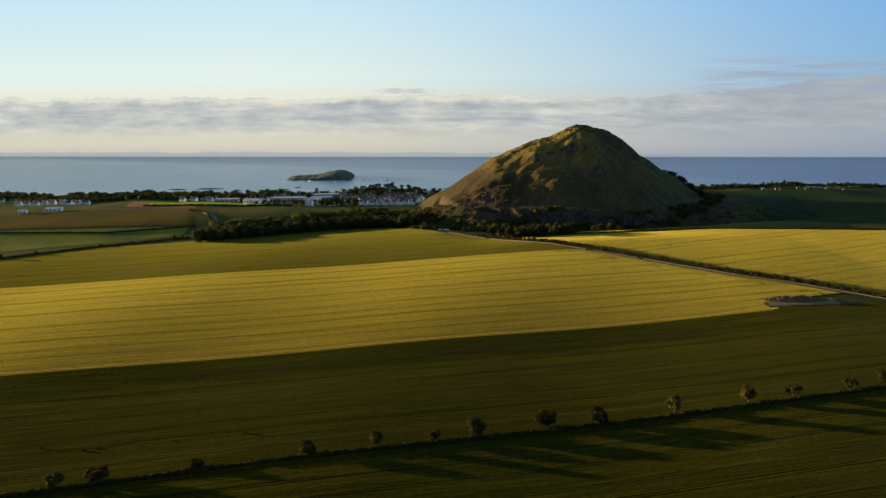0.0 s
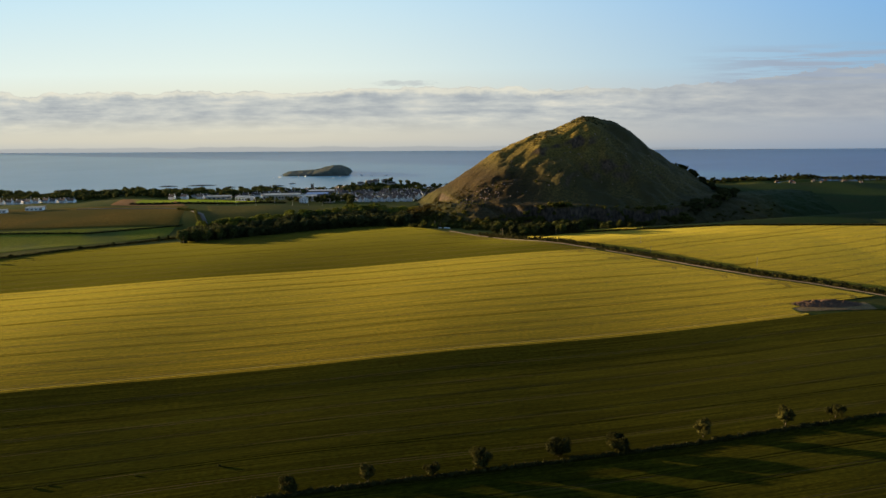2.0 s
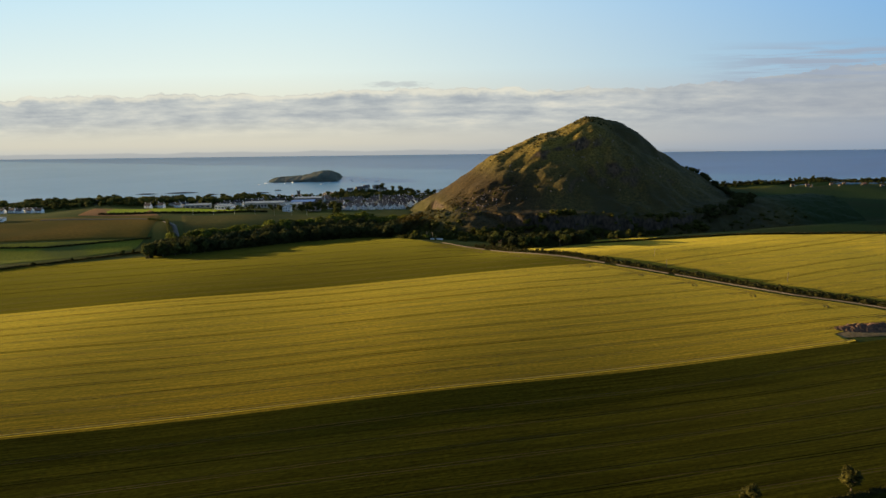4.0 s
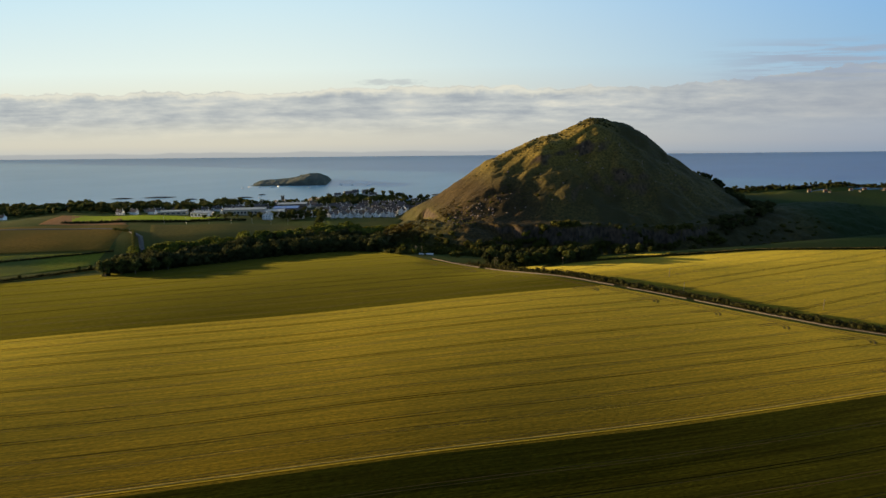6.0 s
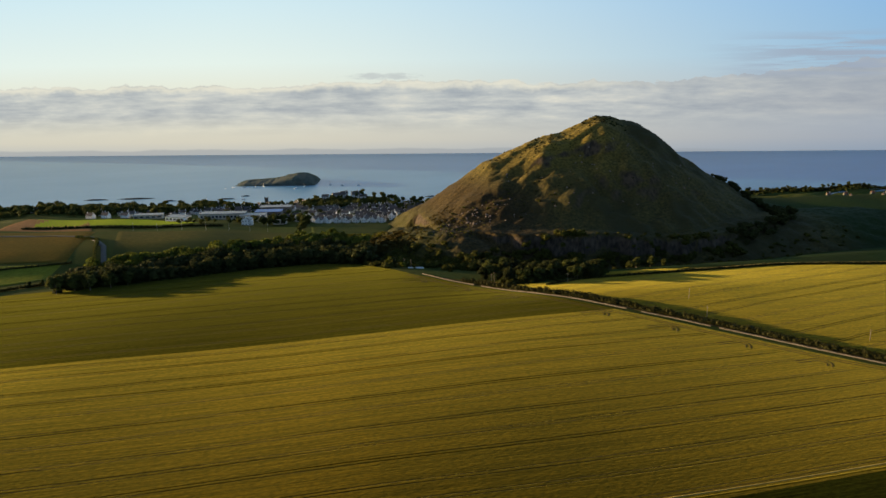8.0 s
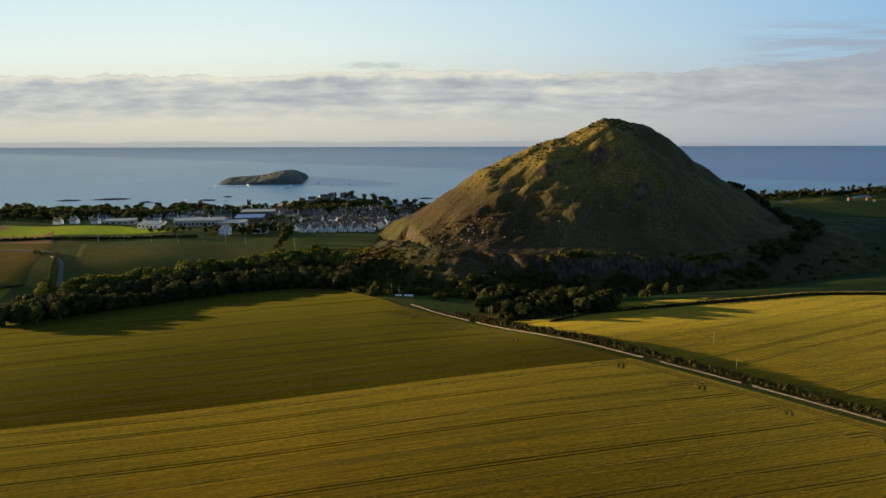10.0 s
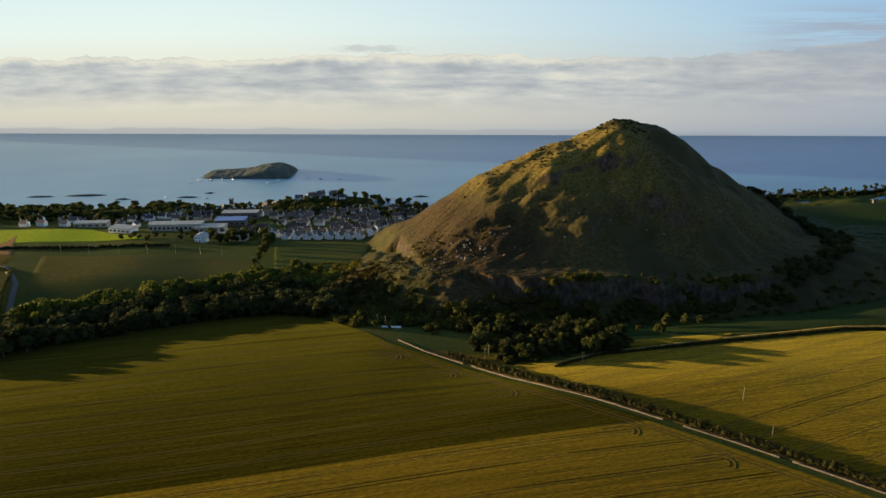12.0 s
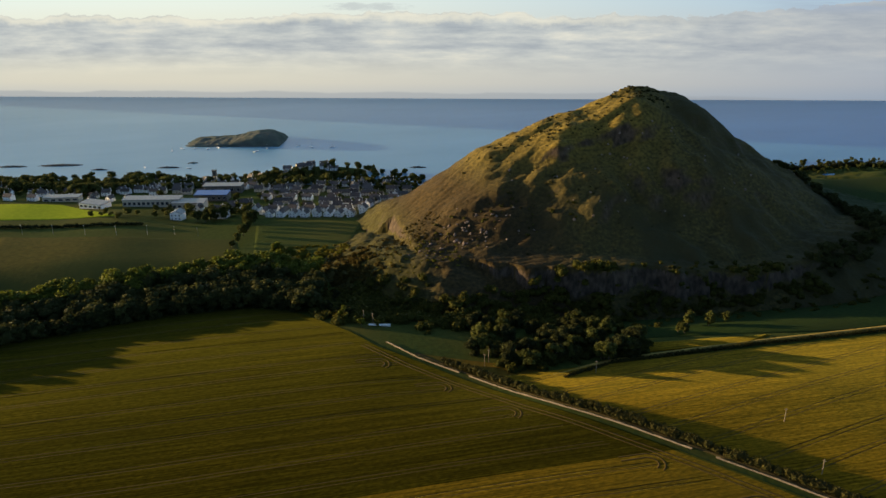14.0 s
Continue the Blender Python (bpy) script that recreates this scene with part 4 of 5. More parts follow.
thicket("scrub", LOW_PALE, [(rng.uniform(168, 226), rng.uniform(800, 845), rng.uniform(0.15, 0.45)) for _ in range(190)] + [(rng.uniform(130, 165), rng.uniform(862, 890), rng.uniform(0.6, 1.2)) for _ in range(50)], rng, "yellow-green sunlit scrub on the hillside", 0.7, 1.2)
thicket("scrub", LOW, [(rng.uniform(205, 300), rng.uniform(815, 850), rng.uniform(0.2, 0.5)) for _ in range(60)], rng, "small gorse bushes on the hillside", 0.7, 1.2)
thicket("gorse", LOW_DARK, [(rng.uniform(352, 388), rng.uniform(884, 906), rng.uniform(0.2, 0.5)) for _ in range(70)] + [(rng.triangular(240, 320, 360), rng.uniform(868, 905), rng.uniform(0.12, 0.4)) for _ in range(150)] + [(rng.uniform(235, 400), rng.uniform(800, 860), rng.uniform(0.1, 0.35)) for _ in range(110)], rng, "dark heather and gorse tufts on the hill", 0.7, 1.3)
grow(DARK, [(x, y, 0.7) for x, y in ((136, 784), (142, 776), (148, 768), (152, 764), (140, 795), (150, 800), (146, 788))], rng, "trees of the wood", 0.7, 1.1)
# the clump by the gate
for i in range(96):
    t = rng.rand()
    x = 206 + t * 72 + rng.normal() * 3
    y = 684 + rng.rand() ** 1.2 * 60
    x = max(x, 216) if y < 694 else x
    grow(DARK if rng.rand() < 0.6 else BROAD, [(x, y, 0.92)], rng, "trees of the clump", 0.6, 1.15)
thicket("scrub", LOW, [(rng.uniform(214, 285), rng.uniform(684, 700), 1.2) for _ in range(70)], rng, "bramble scrub under a tree clump", 0.6, 1.2)
grow(BROAD, [(311, 706, 0.6), (309, 709, 0.5), (330, 716, 0.8), (322, 722, 0.8), (345, 724, 0.6)], rng, "trees by the lane", 0.9, 1.1)
# the wooded gully on the hill's far flank
thicket("gully_trees", FAR_DARK, [(x + rng.normal() * 4, y + rng.normal() * 5, 0.6) for x, y in resample([(505, 905), (520, 880), (524, 850), (512, 820), (492, 796), (466, 778), (430, 770)], 1.5)], rng, "dark trees filling a gully on the hillside", 0.5, 1.2)
grow(BUSH, [(494, 900, 1.0), (498, 902, 1.1), (503, 904, 0.9), (489, 901, 0.7)], rng, "bushes above the gully", 0.9, 1.1)
thicket("tree_belt", FAR, [(x, float(coast_y(x)) - rng.uniform(4, 60), rng.uniform(0.3, 0.62)) for x in np.arange(470, 900, 1.1)], rng, "dark belt of trees beyond the far fields", 0.5, 1.0)
hedge("hedge", [(x, float(coast_y(np.array(x))) - 34) for x in range(470, 900, 20)], 6.0, 4.5, HEDGE, "dark shrubby belt above the shore", 8, 16, 0.5)
# hedge and bushes along the wall
hedge("hedge", [(wall_x(y, 3.6), y) for y in range(700, 290, -10)], 4.0, 3.2, HEDGE, "overgrown dark hedge beside a farm lane", 2, 16, 0.34)
for y in np.sort(rng.uniform(380, 690, 18)):
    grow(BUSH, [(float(wall_x(y, 3.6)), float(y), 0.6)], rng, "bushes along the lane", 0.5, 1.2)
# the far hedge on the other side
hedge("hedge", [(-420, 610), (-229, 716), (-169, 752), (-120, 775), (-73, 803), (-60, 830)], 2.2, 2.0, HEDGE, "dark field hedge with gaps", 3, 10, 0.3)
grow(BROAD, [(-229, 716, 0.5), (-95, 790, 0.5), (-88, 793, 0.45), (-73, 805, 0.5), (-66, 820, 0.5), (-62, 835, 0.7)], rng, "hedge trees", 0.8, 1.1)
hedge("hedge", [(-58, 815), (-66, 860), (-72, 905), (-92, 922)], 2.4, 2.2, LEAF, "leafy hedge along a lane", 4, 10, 0.3)
hedge("hedge", [(-150, 985), (-70, 978), (-22, 974), (24, 972)], 3.0, 2.6, LEAF_DARK, "dark hedge below a playing field", 5, 10, 0.32)
hedge("hedge", [(-420, 880), (-164, 833), (-80, 844)], 2.0, 1.6, LEAF_DARK, "low dark hedge between grass fields", 6, 9, 0.3)
hedge("hedge", [(236, 672), (262, 680.5), (330, 683), (410, 683), (500, 660), (640, 625)], 1.6, 1.5, HEDGE, "low dark hedge along a field edge", 7, 12, 0.3)
grow(BUSH, along([(-300, 677), (-229, 716), (-169, 752), (-120, 775), (-73, 803)], 12.0, rng, 1.0, 0.7), rng, "bushes along the far hedge", 0.5, 1.2)
grow(BROAD, [(-70, 757, 1.2), (-60, 762, 1.3), (-50, 759, 1.2), (-38, 764, 1.3), (-28, 768, 1.1)], rng, "trees at the wood's end", 0.9, 1.1)
# trees in and behind the town
town = [(x, coast_y(x) - rng.uniform(14, 56), rng.uniform(0.6, 1.0) * (1.05 if x < 30 else 0.66)) for x in np.arange(-440, 260, 1.0)]
town += [(rng.uniform(100, 225), coast_y(160) - rng.uniform(2, 34), rng.uniform(0.5, 0.8)) for _ in range(70)]
town += [(rng.uniform(-330, 0), rng.uniform(1125, 1190), rng.uniform(0.6, 1.0)) for _ in range(200)]
town += [(rng.uniform(-60, 110), rng.uniform(1112, 1150), rng.uniform(0.5, 0.9)) for _ in range(60)]
town += [(rng.uniform(105, 235), rng.uniform(1000, 1095), rng.uniform(0.3, 0.6)) for _ in range(60)]
town += [(rng.uniform(-20, 100), rng.uniform(995, 1040), rng.uniform(0.4, 0.8)) for _ in range(34)]
town += [(rng.uniform(100, 250), rng.uniform(1095, 1130), rng.uniform(0.5, 0.9)) for _ in range(70)]
thicket("tree_belt", FAR, town, rng, "dark belt of trees round a seaside town", 0.7, 1.1)
grow(BROAD, [(62, 985, 1.3), (68, 982, 1.2), (75, 986, 1.4), (82, 990, 1.3), (71, 992, 1.3), (94, 912, 1.0), (97, 930, 1.1), (100, 945, 1.2), (104, 968, 1.2), (98, 985, 1.3), (100, 957, 1.3), (30, 1000, 0.8), (38, 1008, 0.8), (28, 1025, 0.8), (96, 1015, 0.8), (88, 1060, 0.9), (60, 1060, 0.8), (108, 1062, 0.8), (24, 1084, 0.9), (90, 900, 0.8)], rng, "trees among the houses", 0.6, 0.95)


# ---- the town ----
def gabled(w, d, eaves, rise, along_x):
    """Walls of a house with two gables. along_x: the ridge runs along x."""
    bm = bmesh.new()
    if along_x:
        pts = [(-d / 2, -1.5), (d / 2, -1.5), (d / 2, eaves), (0, eaves + rise), (-d / 2, eaves)]
        ends = [[bm.verts.new((x, a, b)) for a, b in pts] for x in (-w / 2, w / 2)]
    else:
        pts = [(-w / 2, -1.5), (w / 2, -1.5), (w / 2, eaves), (0, eaves + rise), (-w / 2, eaves)]
        ends = [[bm.verts.new((a, y, b)) for a, b in pts] for y in (-d / 2, d / 2)]
    bm.faces.new(ends[0])
    bm.faces.new(ends[1][::-1])
    for i in range(5):
        j = (i + 1) % 5
        bm.faces.new((ends[0][j], ends[0][i], ends[1][i], ends[1][j]))
    bmesh.ops.recalc_face_normals(bm, faces=bm.faces)
    return bm


def roof_slabs(w, d, eaves, rise, along_x, over=0.35, thick=0.22):
    bm = bmesh.new()
    half, run = (d / 2, w / 2 + over) if along_x else (w / 2, d / 2 + over)
    slope = rise / half
    for side in (-1, 1):
        lo, hi = half + over, 0.0
        prof = [(lo, eaves - over * slope), (hi, eaves + rise), (hi, eaves + rise + thick), (lo, eaves - over * slope + thick)]
        ends = []
        for e in (-run, run):
            ends.append([bm.verts.new((e, side * a, b + 0.03) if along_x else (side * a, e, b + 0.03)) for a, b in prof])
        bm.faces.new(ends[0])
        bm.faces.new(ends[1][::-1])
        for i in range(4):
            j = (i + 1) % 4
            bm.faces.new((ends[0][j], ends[0][i], ends[1][i], ends[1][j]))
    bmesh.ops.recalc_face_normals(bm, faces=bm.faces)
    return bm


def house(w, d, eaves, rise, along_x, wall, roof, label, name="house", chimneys=1, storeys=2, bays=2, category="house"):
    """A house facing -y: wall, roof, chimneys, windows with frames, a door."""
    root = new(name)
    tagged(root, label, category)
    body = part("wall", gabled(w, d, eaves, rise, along_x), wall, root)
    part("roof", roof_slabs(w, d, eaves, rise, along_x), roof, root)
    for c in range(chimneys):
        x = (w / 2 - 0.7) * (1 if c == 0 else -1) if along_x else 0.0
        y = 0.0 if along_x else (d / 2 - 0.8) * (1 if c else -1)
        part("chimney", box(x - 0.45, y - 0.35, eaves + rise - 0.8, x + 0.45, y + 0.35, eaves + rise + 1.3), wall, root)
    step = w / bays
    for s in range(storeys):
        for b in range(bays):
            x = -w / 2 + step * (b + 0.5)
            z = 1.0 + s * 2.6
            if s == 0 and b == 0:
                part("door", box(x - 0.5, -d / 2 - 0.04, 0, x + 0.5, -d / 2, 2.05), WOOD, root)
                continue
            win = part("window", box(x - 0.65, -d / 2 - 0.05, z, x + 0.65, -d / 2, z + 1.25), WHITE, root)
            part("pane", box(x - 0.55, -d / 2 - 0.07, z + 0.1, x + 0.55, -d / 2 - 0.052, z + 1.15), GLASS, win)
    return root


def hall(w, d, tall, wall, roof, label, category="hall", bays=8, name="hall"):
    """A flat-roofed building with a parapet and a row of windows."""
    root = new(name)
    tagged(root, label, category)
    part("wall", box(-w / 2, -d / 2, -1.5, w / 2, d / 2, tall), wall, root)
    part("roof", box(-w / 2 - 0.4, -d / 2 - 0.4, tall + 0.004, w / 2 + 0.4, d / 2 + 0.4, tall + 0.5, bevel=0.1), roof, root)
    step = w / bays
    for b in range(bays):
        x = -w / 2 + step * (b + 0.5)
        win = part("window", box(x - step * 0.32, -d / 2 - 0.05, tall * 0.35, x + step * 0.32, -d / 2, tall * 0.75), METAL, root)
        part("pane", box(x - step * 0.28, -d / 2 - 0.07, tall * 0.38, x + step * 0.28, -d / 2 - 0.052, tall * 0.72), GLASS, win)
    return root


def put(ob, x, y, turn=0.0, sink=0.0):
    ob.matrix_basis = pose(x, y, ground_at(x, y) - sink, 0, 0, turn)
    return ob


hr = np.random.RandomState(21)
GABLE = house(8.4, 9.0, 5.4, 3.9, False, WHITE, SLATE, "white rendered gabled house with dark slate roof")
SEMI = house(12.5, 8.5, 5.4, 3.4, True, WHITE, SLATE, "white rendered house with dark slate roof and chimneys", chimneys=2, bays=3)
LONG = house(24, 8.0, 5.0, 3.0, True, CREAM, SLATE, "long cream terrace of houses with slate roof", "terrace", 2, 2, 7, "terrace")
PLAIN = house(12, 8.5, 5.2, 3.4, True, CREAM, SLATE, "cream rendered house with slate roof", chimneys=1, bays=3)
RED = house(6.5, 5, 2.7, 2.2, True, TOWER, PANTILE, "grey stone house with red pantiled roof", chimneys=1, bays=3)


def row_of(proto, n, a, b, group, turn, jit=0.6, size=0.66):
    n = n if n == 1 or size == 1 else int(n * 1.3)
    for i in range(n):
        k = i / max(1, n - 1)
        x, y = a[0] + (b[0] - a[0]) * k + hr.normal() * jit, a[1] + (b[1] - a[1]) * k + hr.normal() * jit
        c = copy_thing(proto, pose(x, y, ground_at(x, y) - 0.2, 0, 0, turn + hr.normal() * 2))
        c.scale = (size, size, size * hr.uniform(0.92, 1.12))
        c["group"] = group


# white gabled houses along the meadow, two deep, then terraces up to the shore
row_of(GABLE, 7, (116, 990), (186, 976), "white gabled houses", -26, 0.7)
row_of(GABLE, 6, (114, 999), (190, 984), "white gabled houses", -34, 1.5)
row_of(SEMI, 5, (119, 1008), (190, 991), "white houses", -28, 0.8)
row_of(PLAIN, 6, (122, 1022), (196, 1004), "cream houses", -13)
row_of(LONG, 3, (128, 1040), (206, 1020), "terraces", -13)
row_of(SEMI, 6, (116, 1058), (222, 1032), "white houses", -26, 2.0)
row_of(LONG, 4, (124, 1074), (228, 1048), "terraces", -13, 1.5)
row_of(PLAIN, 7, (108, 1092), (236, 1062), "cream houses", -13, 2.0)
row_of(SEMI, 6, (92, 1108), (222, 1084), "white houses", -26, 3.0)
row_of(GABLE, 4, (160, 1030), (200, 1012), "white gabled houses", 70, 1.5)
# between the school and the church
row_of(PLAIN, 5, (22, 1104), (88, 1096), "cream houses", -8, 2.5)
row_of(SEMI, 6, (20, 1126), (100, 1122), "white houses", -8, 2.5)
row_of(GABLE, 6, (28, 1142), (112, 1136), "white gabled houses", 30, 3.0)
row_of(PLAIN, 5, (70, 1012), (100, 1040), "cream houses", -10, 3.0)
row_of(SEMI, 5, (-20, 1118), (20, 1112), "white houses", -20, 3.0)
row_of(PLAIN, 5, (-60, 1136), (10, 1128), "cream houses", -14, 3.0)
row_of(GABLE, 4, (60, 1024), (104, 1012), "white gabled houses", -30, 2.5)
# the houses on the headland and along the coast
row_of(SEMI, 4, (138, 1150), (178, 1146), "white houses", -10, 2.0)
row_of(PLAIN, 3, (146, 1158), (172, 1154), "cream houses", 10, 2.0)
row_of(SEMI, 3, (-118, 1108), (-84, 1104), "white houses", -30, 2.5)
row_of(GABLE, 3, (-30, 1084), (-2, 1080), "white gabled houses", -40, 2.0)
row_of(SEMI, 5, (-208, 1196), (-168, 1188), "white houses", -12, 2.0)
row_of(SEMI, 7, (-322, 1106), (-236, 1092), "white houses", -30, 0.8)
row_of(LONG, 2, (-300, 1118), (-262, 1112), "terraces", -8, 0.5)
row_of(GABLE, 2, (-254, 1102), (-246, 1100), "white gabled houses", -50, 0.5)
row_of(GABLE, 1, (-314, 1110), (-314, 1110), "white gabled houses", -8, 0.1)
row_of(PLAIN, 6, (-380, 1180), (-300, 1160), "cream houses", -8, 4.0)
row_of(RED, 5, (690, 985), (800, 955), "red-roofed houses", -15, 3.0, 0.6)
row_of(RED, 3, (705, 968), (770, 950), "red-roofed houses", 40, 3.0, 0.55)
# scattered houses half hidden by the trees of the town
for i in range(74):
    x = hr.uniform(-120, 235)
    y = float(coast_y(x)) - hr.uniform(16, 74)
    if x > 100:
        y = hr.uniform(1040, float(coast_y(x)) - 18)
    row_of((SEMI, PLAIN, GABLE, PLAIN)[i % 4], 1, (x, y), (x, y), ("white houses", "cream houses", "white gabled houses", "cream houses")[i % 4], hr.choice([-26, -13, 64, 77]), 0.5, hr.uniform(0.5, 0.72))
for proto in (GABLE, SEMI, LONG, PLAIN, RED):
    bury([proto])
put(house(9, 8, 5.5, 2.2, False, WHITE, GREY_ROOF, "tall white house with grey roof beside trees", bays=3), 47, 996, -20)
put(house(7, 6, 3.6, 2.6, False, WHITE, SLATE, "small white cottage half hidden by trees", "cottage", category="cottage"), 0, 795, 10).scale = (0.8, 0.8, 0.8)
put(hall(46, 12, 6.5, CREAM, GREY_ROOF, "long cream school building with flat roof", "school", 12, "school"), 22, 1052, -12)
put(hall(26, 13, 6, CREAM, GREY_ROOF, "low cream school wing with flat roof", "school", 6, "school"), 52, 1040, -12)
put(hall(28, 14, 6, TOWER, BLUE_ROOF, "sports hall with a blue sheet roof", "sports hall", 6, "sports_hall"), 68, 1072, -12)
put(hall(34, 11, 7, TOWER, GREY_ROOF, "hall with a pale sheet roof", "hall", 6), 76, 1100, -12)
put(hall(22, 12, 4.5, WHITE, GREY_ROOF, "low white building with grey roof", "hall", 5), -24, 1058, -30)
put(hall(30, 10, 4, CREAM, GREY_ROOF, "low pale shed by a playing field", "shed", 5, "shed"), -58, 1098, -8)
put(hall(12, 10, 4.5, WHITE, GREY_ROOF, "low white building beside a lane", "hall", 3), 78, 998, -20)
put(hall(18, 9, 3.5, WHITE, GREY_ROOF, "long low white farm shed", "shed", 4, "shed"), -246, 968, -5)
put(hall(9, 6, 3.2, WHITE, GREY_ROOF, "small low white shed", "shed", 2, "shed"), -276, 958, -5)


def church_tower():
    root = new("church_tower")
    tagged(root, "square grey stone church tower above trees", "church tower")
    part("shaft", box(-3.2, -3.2, -1, 3.2, 3.2, 16), TOWER, root)
    part("parapet", box(-3.6, -3.6, 16.004, 3.6, 3.6, 17.3, bevel=0.15), TOWER, root)
    for sx in (-1, 1):
        for sy in (-1, 1):
            part("pinnacle", box(sx * 3.0 - 0.5, sy * 3.0 - 0.5, 17.3, sx * 3.0 + 0.5, sy * 3.0 + 0.5, 18.8), TOWER, root)
    part("belfry_opening", box(-0.8, -3.28, 11, 0.8, -3.2, 14), GLASS, root)
    return root


put(church_tower(), 66, 1148, -12).scale = (0.55, 0.55, 0.6)


def lamp_post():
    root = new("street_lamp")
    tagged(root, "slim grey street lamp on a grass verge", "street lamp", "street lamps")
    bm = bmesh.new()
    bmesh.ops.create_cone(bm, cap_ends=True, segments=8, radius1=0.10, radius2=0.07, depth=7, matrix=Matrix.Translation((0, 0, 3.2)))
    part("pole", bm, METAL, root)
    part("lamp_head", box(-0.2, -1.1, 6.6, 0.2, 0.15, 6.85, bevel=0.05), METAL, root)
    return root


LAMP = lamp_post()
for x, y in ((-52, 958), (-31, 953), (-9, 946), (12, 941), (32, 943), (50, 941), (66, 936)):
    copy_thing(LAMP, pose(x, y, ground_at(x, y)))
bury([LAMP])


# ---- shore, island and boats ----
def island_z(u, v):
    along_u = np.interp(u, [-60, -52, -38, -20, 0, 14, 30, 44, 54, 60], [-3, 1.5, 4.8, 5.6, 7.0, 11.0, 14.2, 13.6, 8.5, -3])
    across = np.sqrt(np.clip(1 - (v / 26.0) ** 2, 0, 1))
    return np.where(across > 0, along_u * across ** 0.7, 0) - 1.5 + 0.5 * fbm(u, v, 14, 4, 17) * across


island = grid_mesh("island", np.arange(-60, 60.5, 1.0), np.arange(-27, 27.5, 1.0), island_z, ISLAND_ROCK)
island.matrix_basis = pose(80, 1312, SEA_Z, 0, 0, -14)
tagged(island, "rocky humped island with grassy top in the sea", "island")
for x, y, a, b in ((-92, 1247, 24, 5), (18, 1209, 13, 3), (-140, 1254, 16, 4), (-50, 1218, 9, 2.5), (40, 1222, 6, 2), (262, 1146, 10, 2.5), (760, 1010, 22, 5)):
    reef = grid_mesh("reef", np.linspace(-a, a, 40), np.linspace(-b, b, 12), lambda u, v, a=a, b=b: 1.3 * np.clip(1 - (u / a) ** 2 - (v / b) ** 2, -0.4, 1) + 0.25 * fbm(u + a, v, 5, 3, 8) - 0.2, REEF)
    reef.matrix_basis = pose(x, y, SEA_Z, 0, 0, -10)
    tagged(reef, "low dark wet rock reef in the sea", "reef", "reefs")


def boat():
    root = new("sailing_boat")
    tagged(root, "small moored white sailing boat with bare mast", "boat", "moored boats")
    bm = bmesh.new()
    rings = []
    for y, w, h in ((-3.2, 0.9, 1.0), (-1.5, 1.25, 0.95), (0.8, 1.2, 1.0), (2.6, 0.6, 1.15), (3.6, 0.05, 1.3)):
        rings.append([bm.verts.new(p) for p in ((-w, y, h), (-w * 0.7, y, -0.1), (w * 0.7, y, -0.1), (w, y, h))])
    for a, b in zip(rings, rings[1:]):
        for i in range(4):
            bm.faces.new((a[i], a[(i + 1) % 4], b[(i + 1) % 4], b[i]))
    bm.faces.new(rings[0])
    bm.faces.new(rings[-1][::-1])
    bmesh.ops.recalc_face_normals(bm, faces=bm.faces)
    part("hull", bm, BOAT, root)
    part("cabin", box(-0.7, -1.2, 0.95, 0.7, 1.2, 1.6, bevel=0.15), BOAT, root)
    bm = bmesh.new()
    bmesh.ops.create_cone(bm, cap_ends=True, segments=6, radius1=0.09, radius2=0.05, depth=8, matrix=Matrix.Translation((0, 0.4, 5)))
    part("mast", bm, METAL, root)
    return root


BOATS = boat()
for i, (x, y) in enumerate(((14, 1284), (24, 1291), (38, 1288), (52, 1281), (63, 1287), (38, 1200), (104, 1257), (116, 1268), (165, 1261), (187, 1256), (150, 1272), (-6, 1215))):
    copy_thing(BOATS, pose(x, y, SEA_Z, 0, 0, 50 * i)).scale = (0.85, 0.85, 0.6)
bury([BOATS])


# ---- along the lane ----
def stone_wall(y0, y1, seed):
    """A drystone wall with an uneven top, between two places of the lane."""
    r = np.random.RandomState(seed)
    ys = np.arange(y0, y1, -1.2)
    v, f = [], []
    for i, y in enumerate(ys):
        x = float(wall_x(y))
        z = float(land_z(np.array([x]), np.array([y]))[0])
        t = Vector((float(wall_x(y - 1)) - x, -1)).normalized()
        n = Vector((-t.y, t.x))
        top = 0.56 + r.normal() * 0.08
        for o, h in ((-0.30, -0.5), (-0.24, top * 0.55), (-0.18, top - 0.08), (0.0, top + 0.03), (0.18, top - 0.08), (0.30, -0.5)):
            w = o + r.normal() * 0.03
            v.append((x + n.x * w, y + n.y * w, z + h))
        if i:
            for k in range(5):
                q = (i - 1) * 6 + k
                f.append((q, q + 1, q + 7, q + 6))
    e = len(ys) - 1
    f += [tuple(range(6))[::-1], tuple(e * 6 + k for k in range(6))]
    ob = mesh_object("stone_wall", v, f, STONE)
    return tagged(ob, "low pale drystone wall along a farm lane", "stone wall", "lane walls")


for i, (a, b) in enumerate(((727, 688), (684.5, 608), (602.5, 573), (570, 300))):
    stone_wall(a, b, 40 + i)


def pole(tall):
    root = new("telegraph_pole")
    tagged(root, "slim pale wooden telegraph pole beside a hedge", "telegraph pole", "telegraph poles")
    bm = bmesh.new()
    bmesh.ops.create_cone(bm, cap_ends=True, segments=8, radius1=0.17, radius2=0.12, depth=tall + 1, matrix=Matrix.Translation((0, 0, tall / 2 - 0.5)))
    part("post", bm, WOOD, root)
    part("crossarm", box(-0.7, -0.06, tall - 0.6, 0.7, 0.06, tall - 0.45), WOOD, root)
    return root


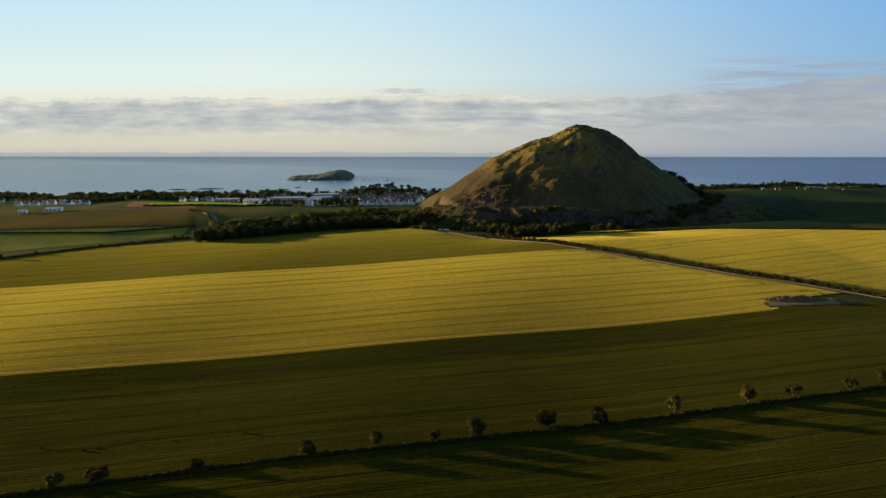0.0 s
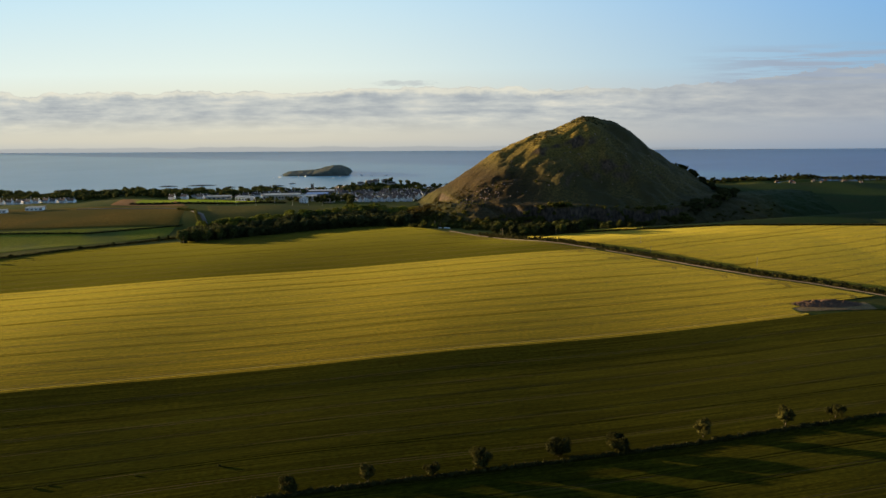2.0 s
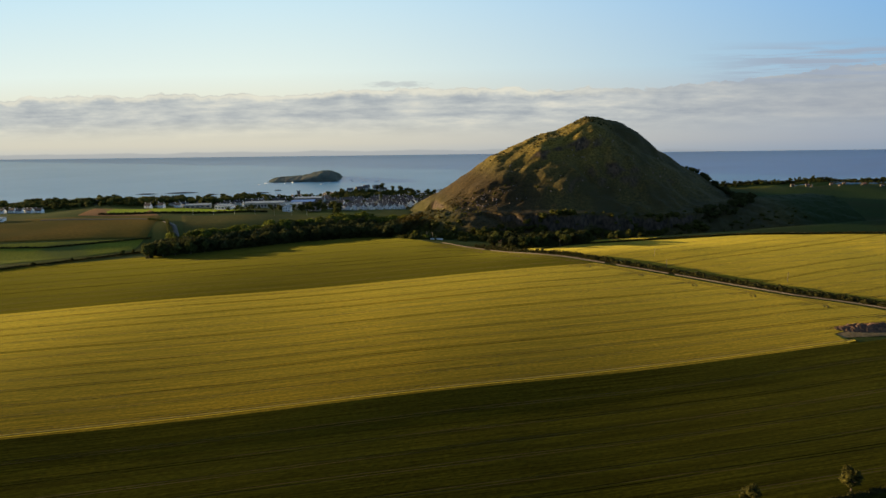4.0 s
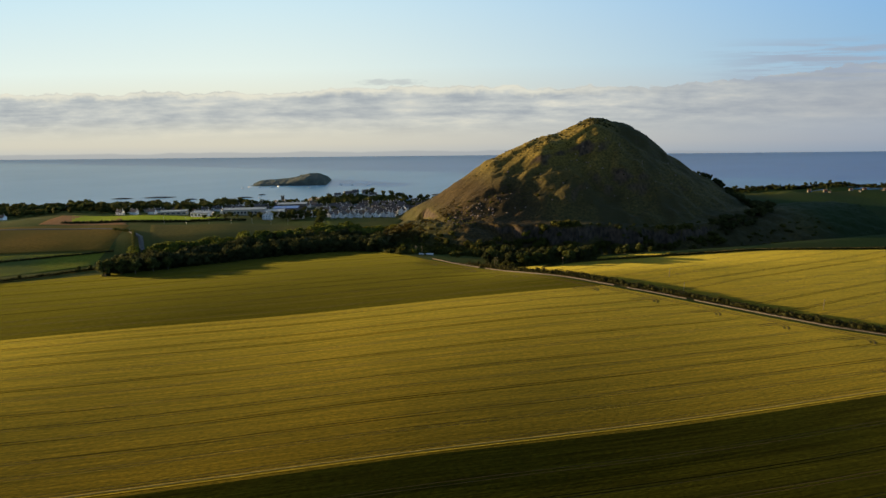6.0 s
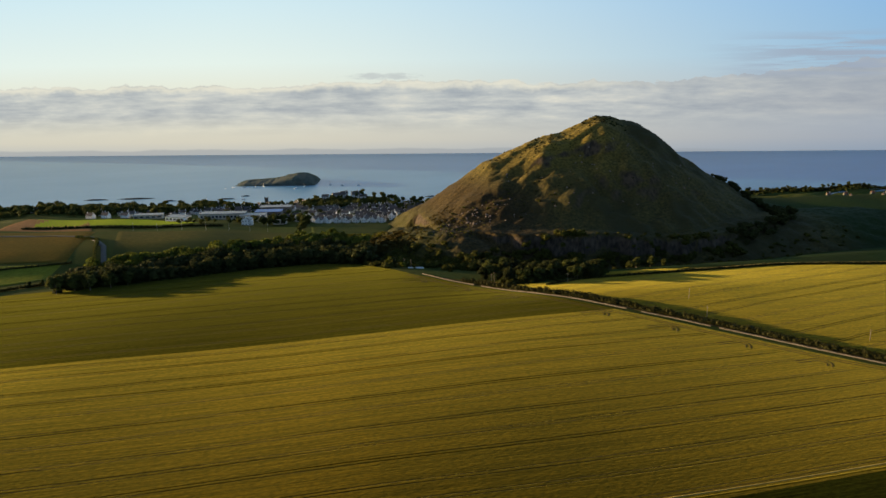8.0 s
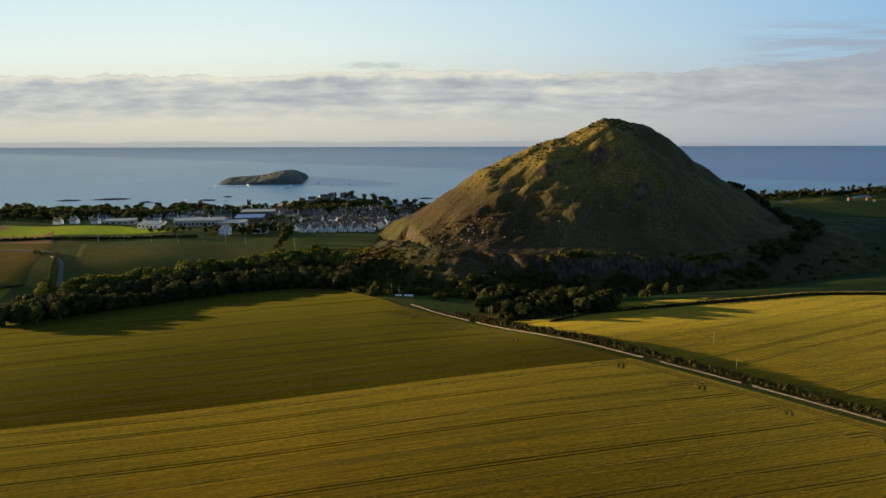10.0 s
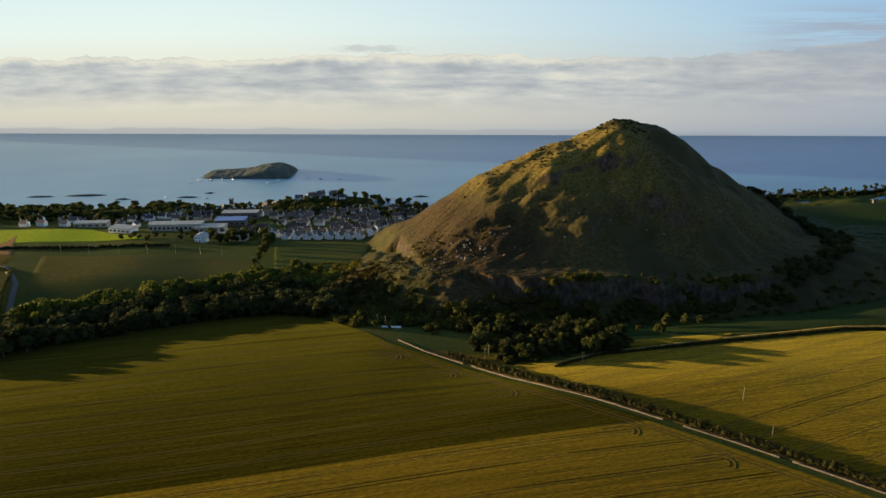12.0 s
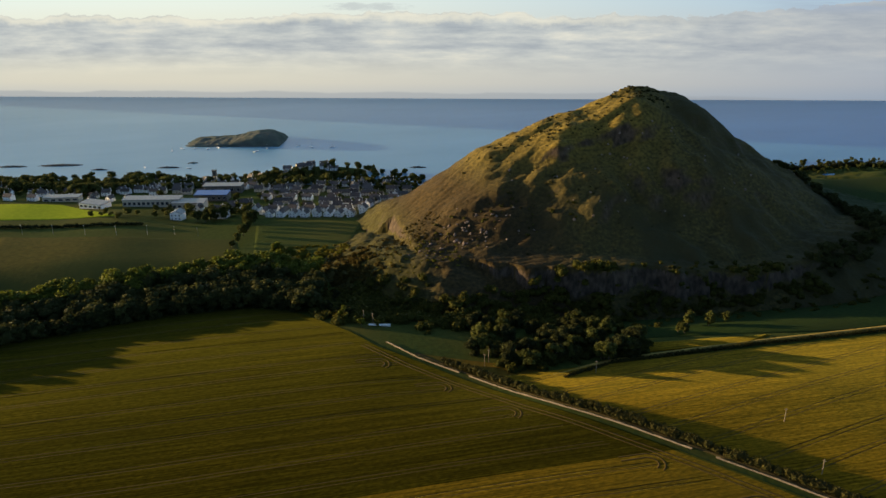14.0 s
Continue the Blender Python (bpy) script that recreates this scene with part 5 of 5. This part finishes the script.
POLE = pole(6.5)
for x, y in ((250, 672), (303, 617), (356, 536), (206, 693), (209, 697), (296, 586), (160, 757), (164, 752)):
    copy_thing(POLE, pose(x, y, ground_at(x, y), 0, 0, -40))
bury([POLE])

# the heap in the field's corner, on trodden soil
apron = grid_mesh("trodden_ground", np.linspace(-26, 26, 60), np.linspace(-7, 7, 30), lambda u, v: 0.35 * np.clip(1.1 - (u / 24) ** 2 - (v / 5.5) ** 2 + 0.12 * fbm(u, v, 14, 3, 4), -1, 0.5), SAND)
apron.matrix_basis = pose(348, 446, ground_at(348, 446) + 0.25, 0, 0, -10)
tagged(apron, "pale trodden soil round a dung mound", "bare soil", kind="structure")
heap = grid_mesh("mound", np.linspace(-24, 24, 90), np.linspace(-7, 7, 30), lambda u, v: 2.4 * np.clip(1 - (u / 23) ** 2 - (v / 6.5) ** 2, -0.3, 1) ** 1 * (1 + 0.25 * fbm(u, v, 6, 3, 2)) + 0.25 * fbm(u, v, 2.2, 2, 6), RUBBLE)
heap.matrix_basis = pose(347, 450, ground_at(347, 450) + 0.2, 0, 0, -14)
tagged(heap, "long dark reddish dung mound at a field corner", "mound")
rk = np.random.RandomState(77)
bv, bf = [], []
for i in range(110):
    x, y = rk.normal(232, 16), rk.normal(830, 8)
    if i > 60:
        x, y = rk.uniform(250, 440), rk.uniform(812, 870)
    z, r = ground_at(x, y), rk.uniform(0.3, 1.1)
    bm = bmesh.new()
    bmesh.ops.create_icosphere(bm, subdivisions=1, radius=r, matrix=pose(x, y, z, 0, 0, rk.uniform(0, 90)))
    at = len(bv)
    for w in bm.verts:
        bv.append(tuple(w.co + Vector(rk.normal(size=3)) * r * 0.22))
    bf += [tuple(at + w.index for w in q.verts) for q in bm.faces]
    bm.free()
tagged(mesh_object("boulders", bv, bf, BOULDER), "pale weathered boulders on the hillside", "boulders", kind="stuff")
low_wall = part("low_white_wall", box(-5.5, -0.3, -0.4, 5.5, 0.3, 1.0, bevel=0.08), WHITE, None)
low_wall.matrix_basis = pose(167, 750, ground_at(167, 750), 0, 0, -16)
tagged(low_wall, "short white painted wall beside a lane", "low wall")
for protos in (FAR, FAR_DARK, FAR_PALE, LOW, LOW_RED, LOW_PALE, LOW_DARK, BROAD, DARK, PALE, BUSH, SMALL, SMALL_PALE):
    bury(protos)
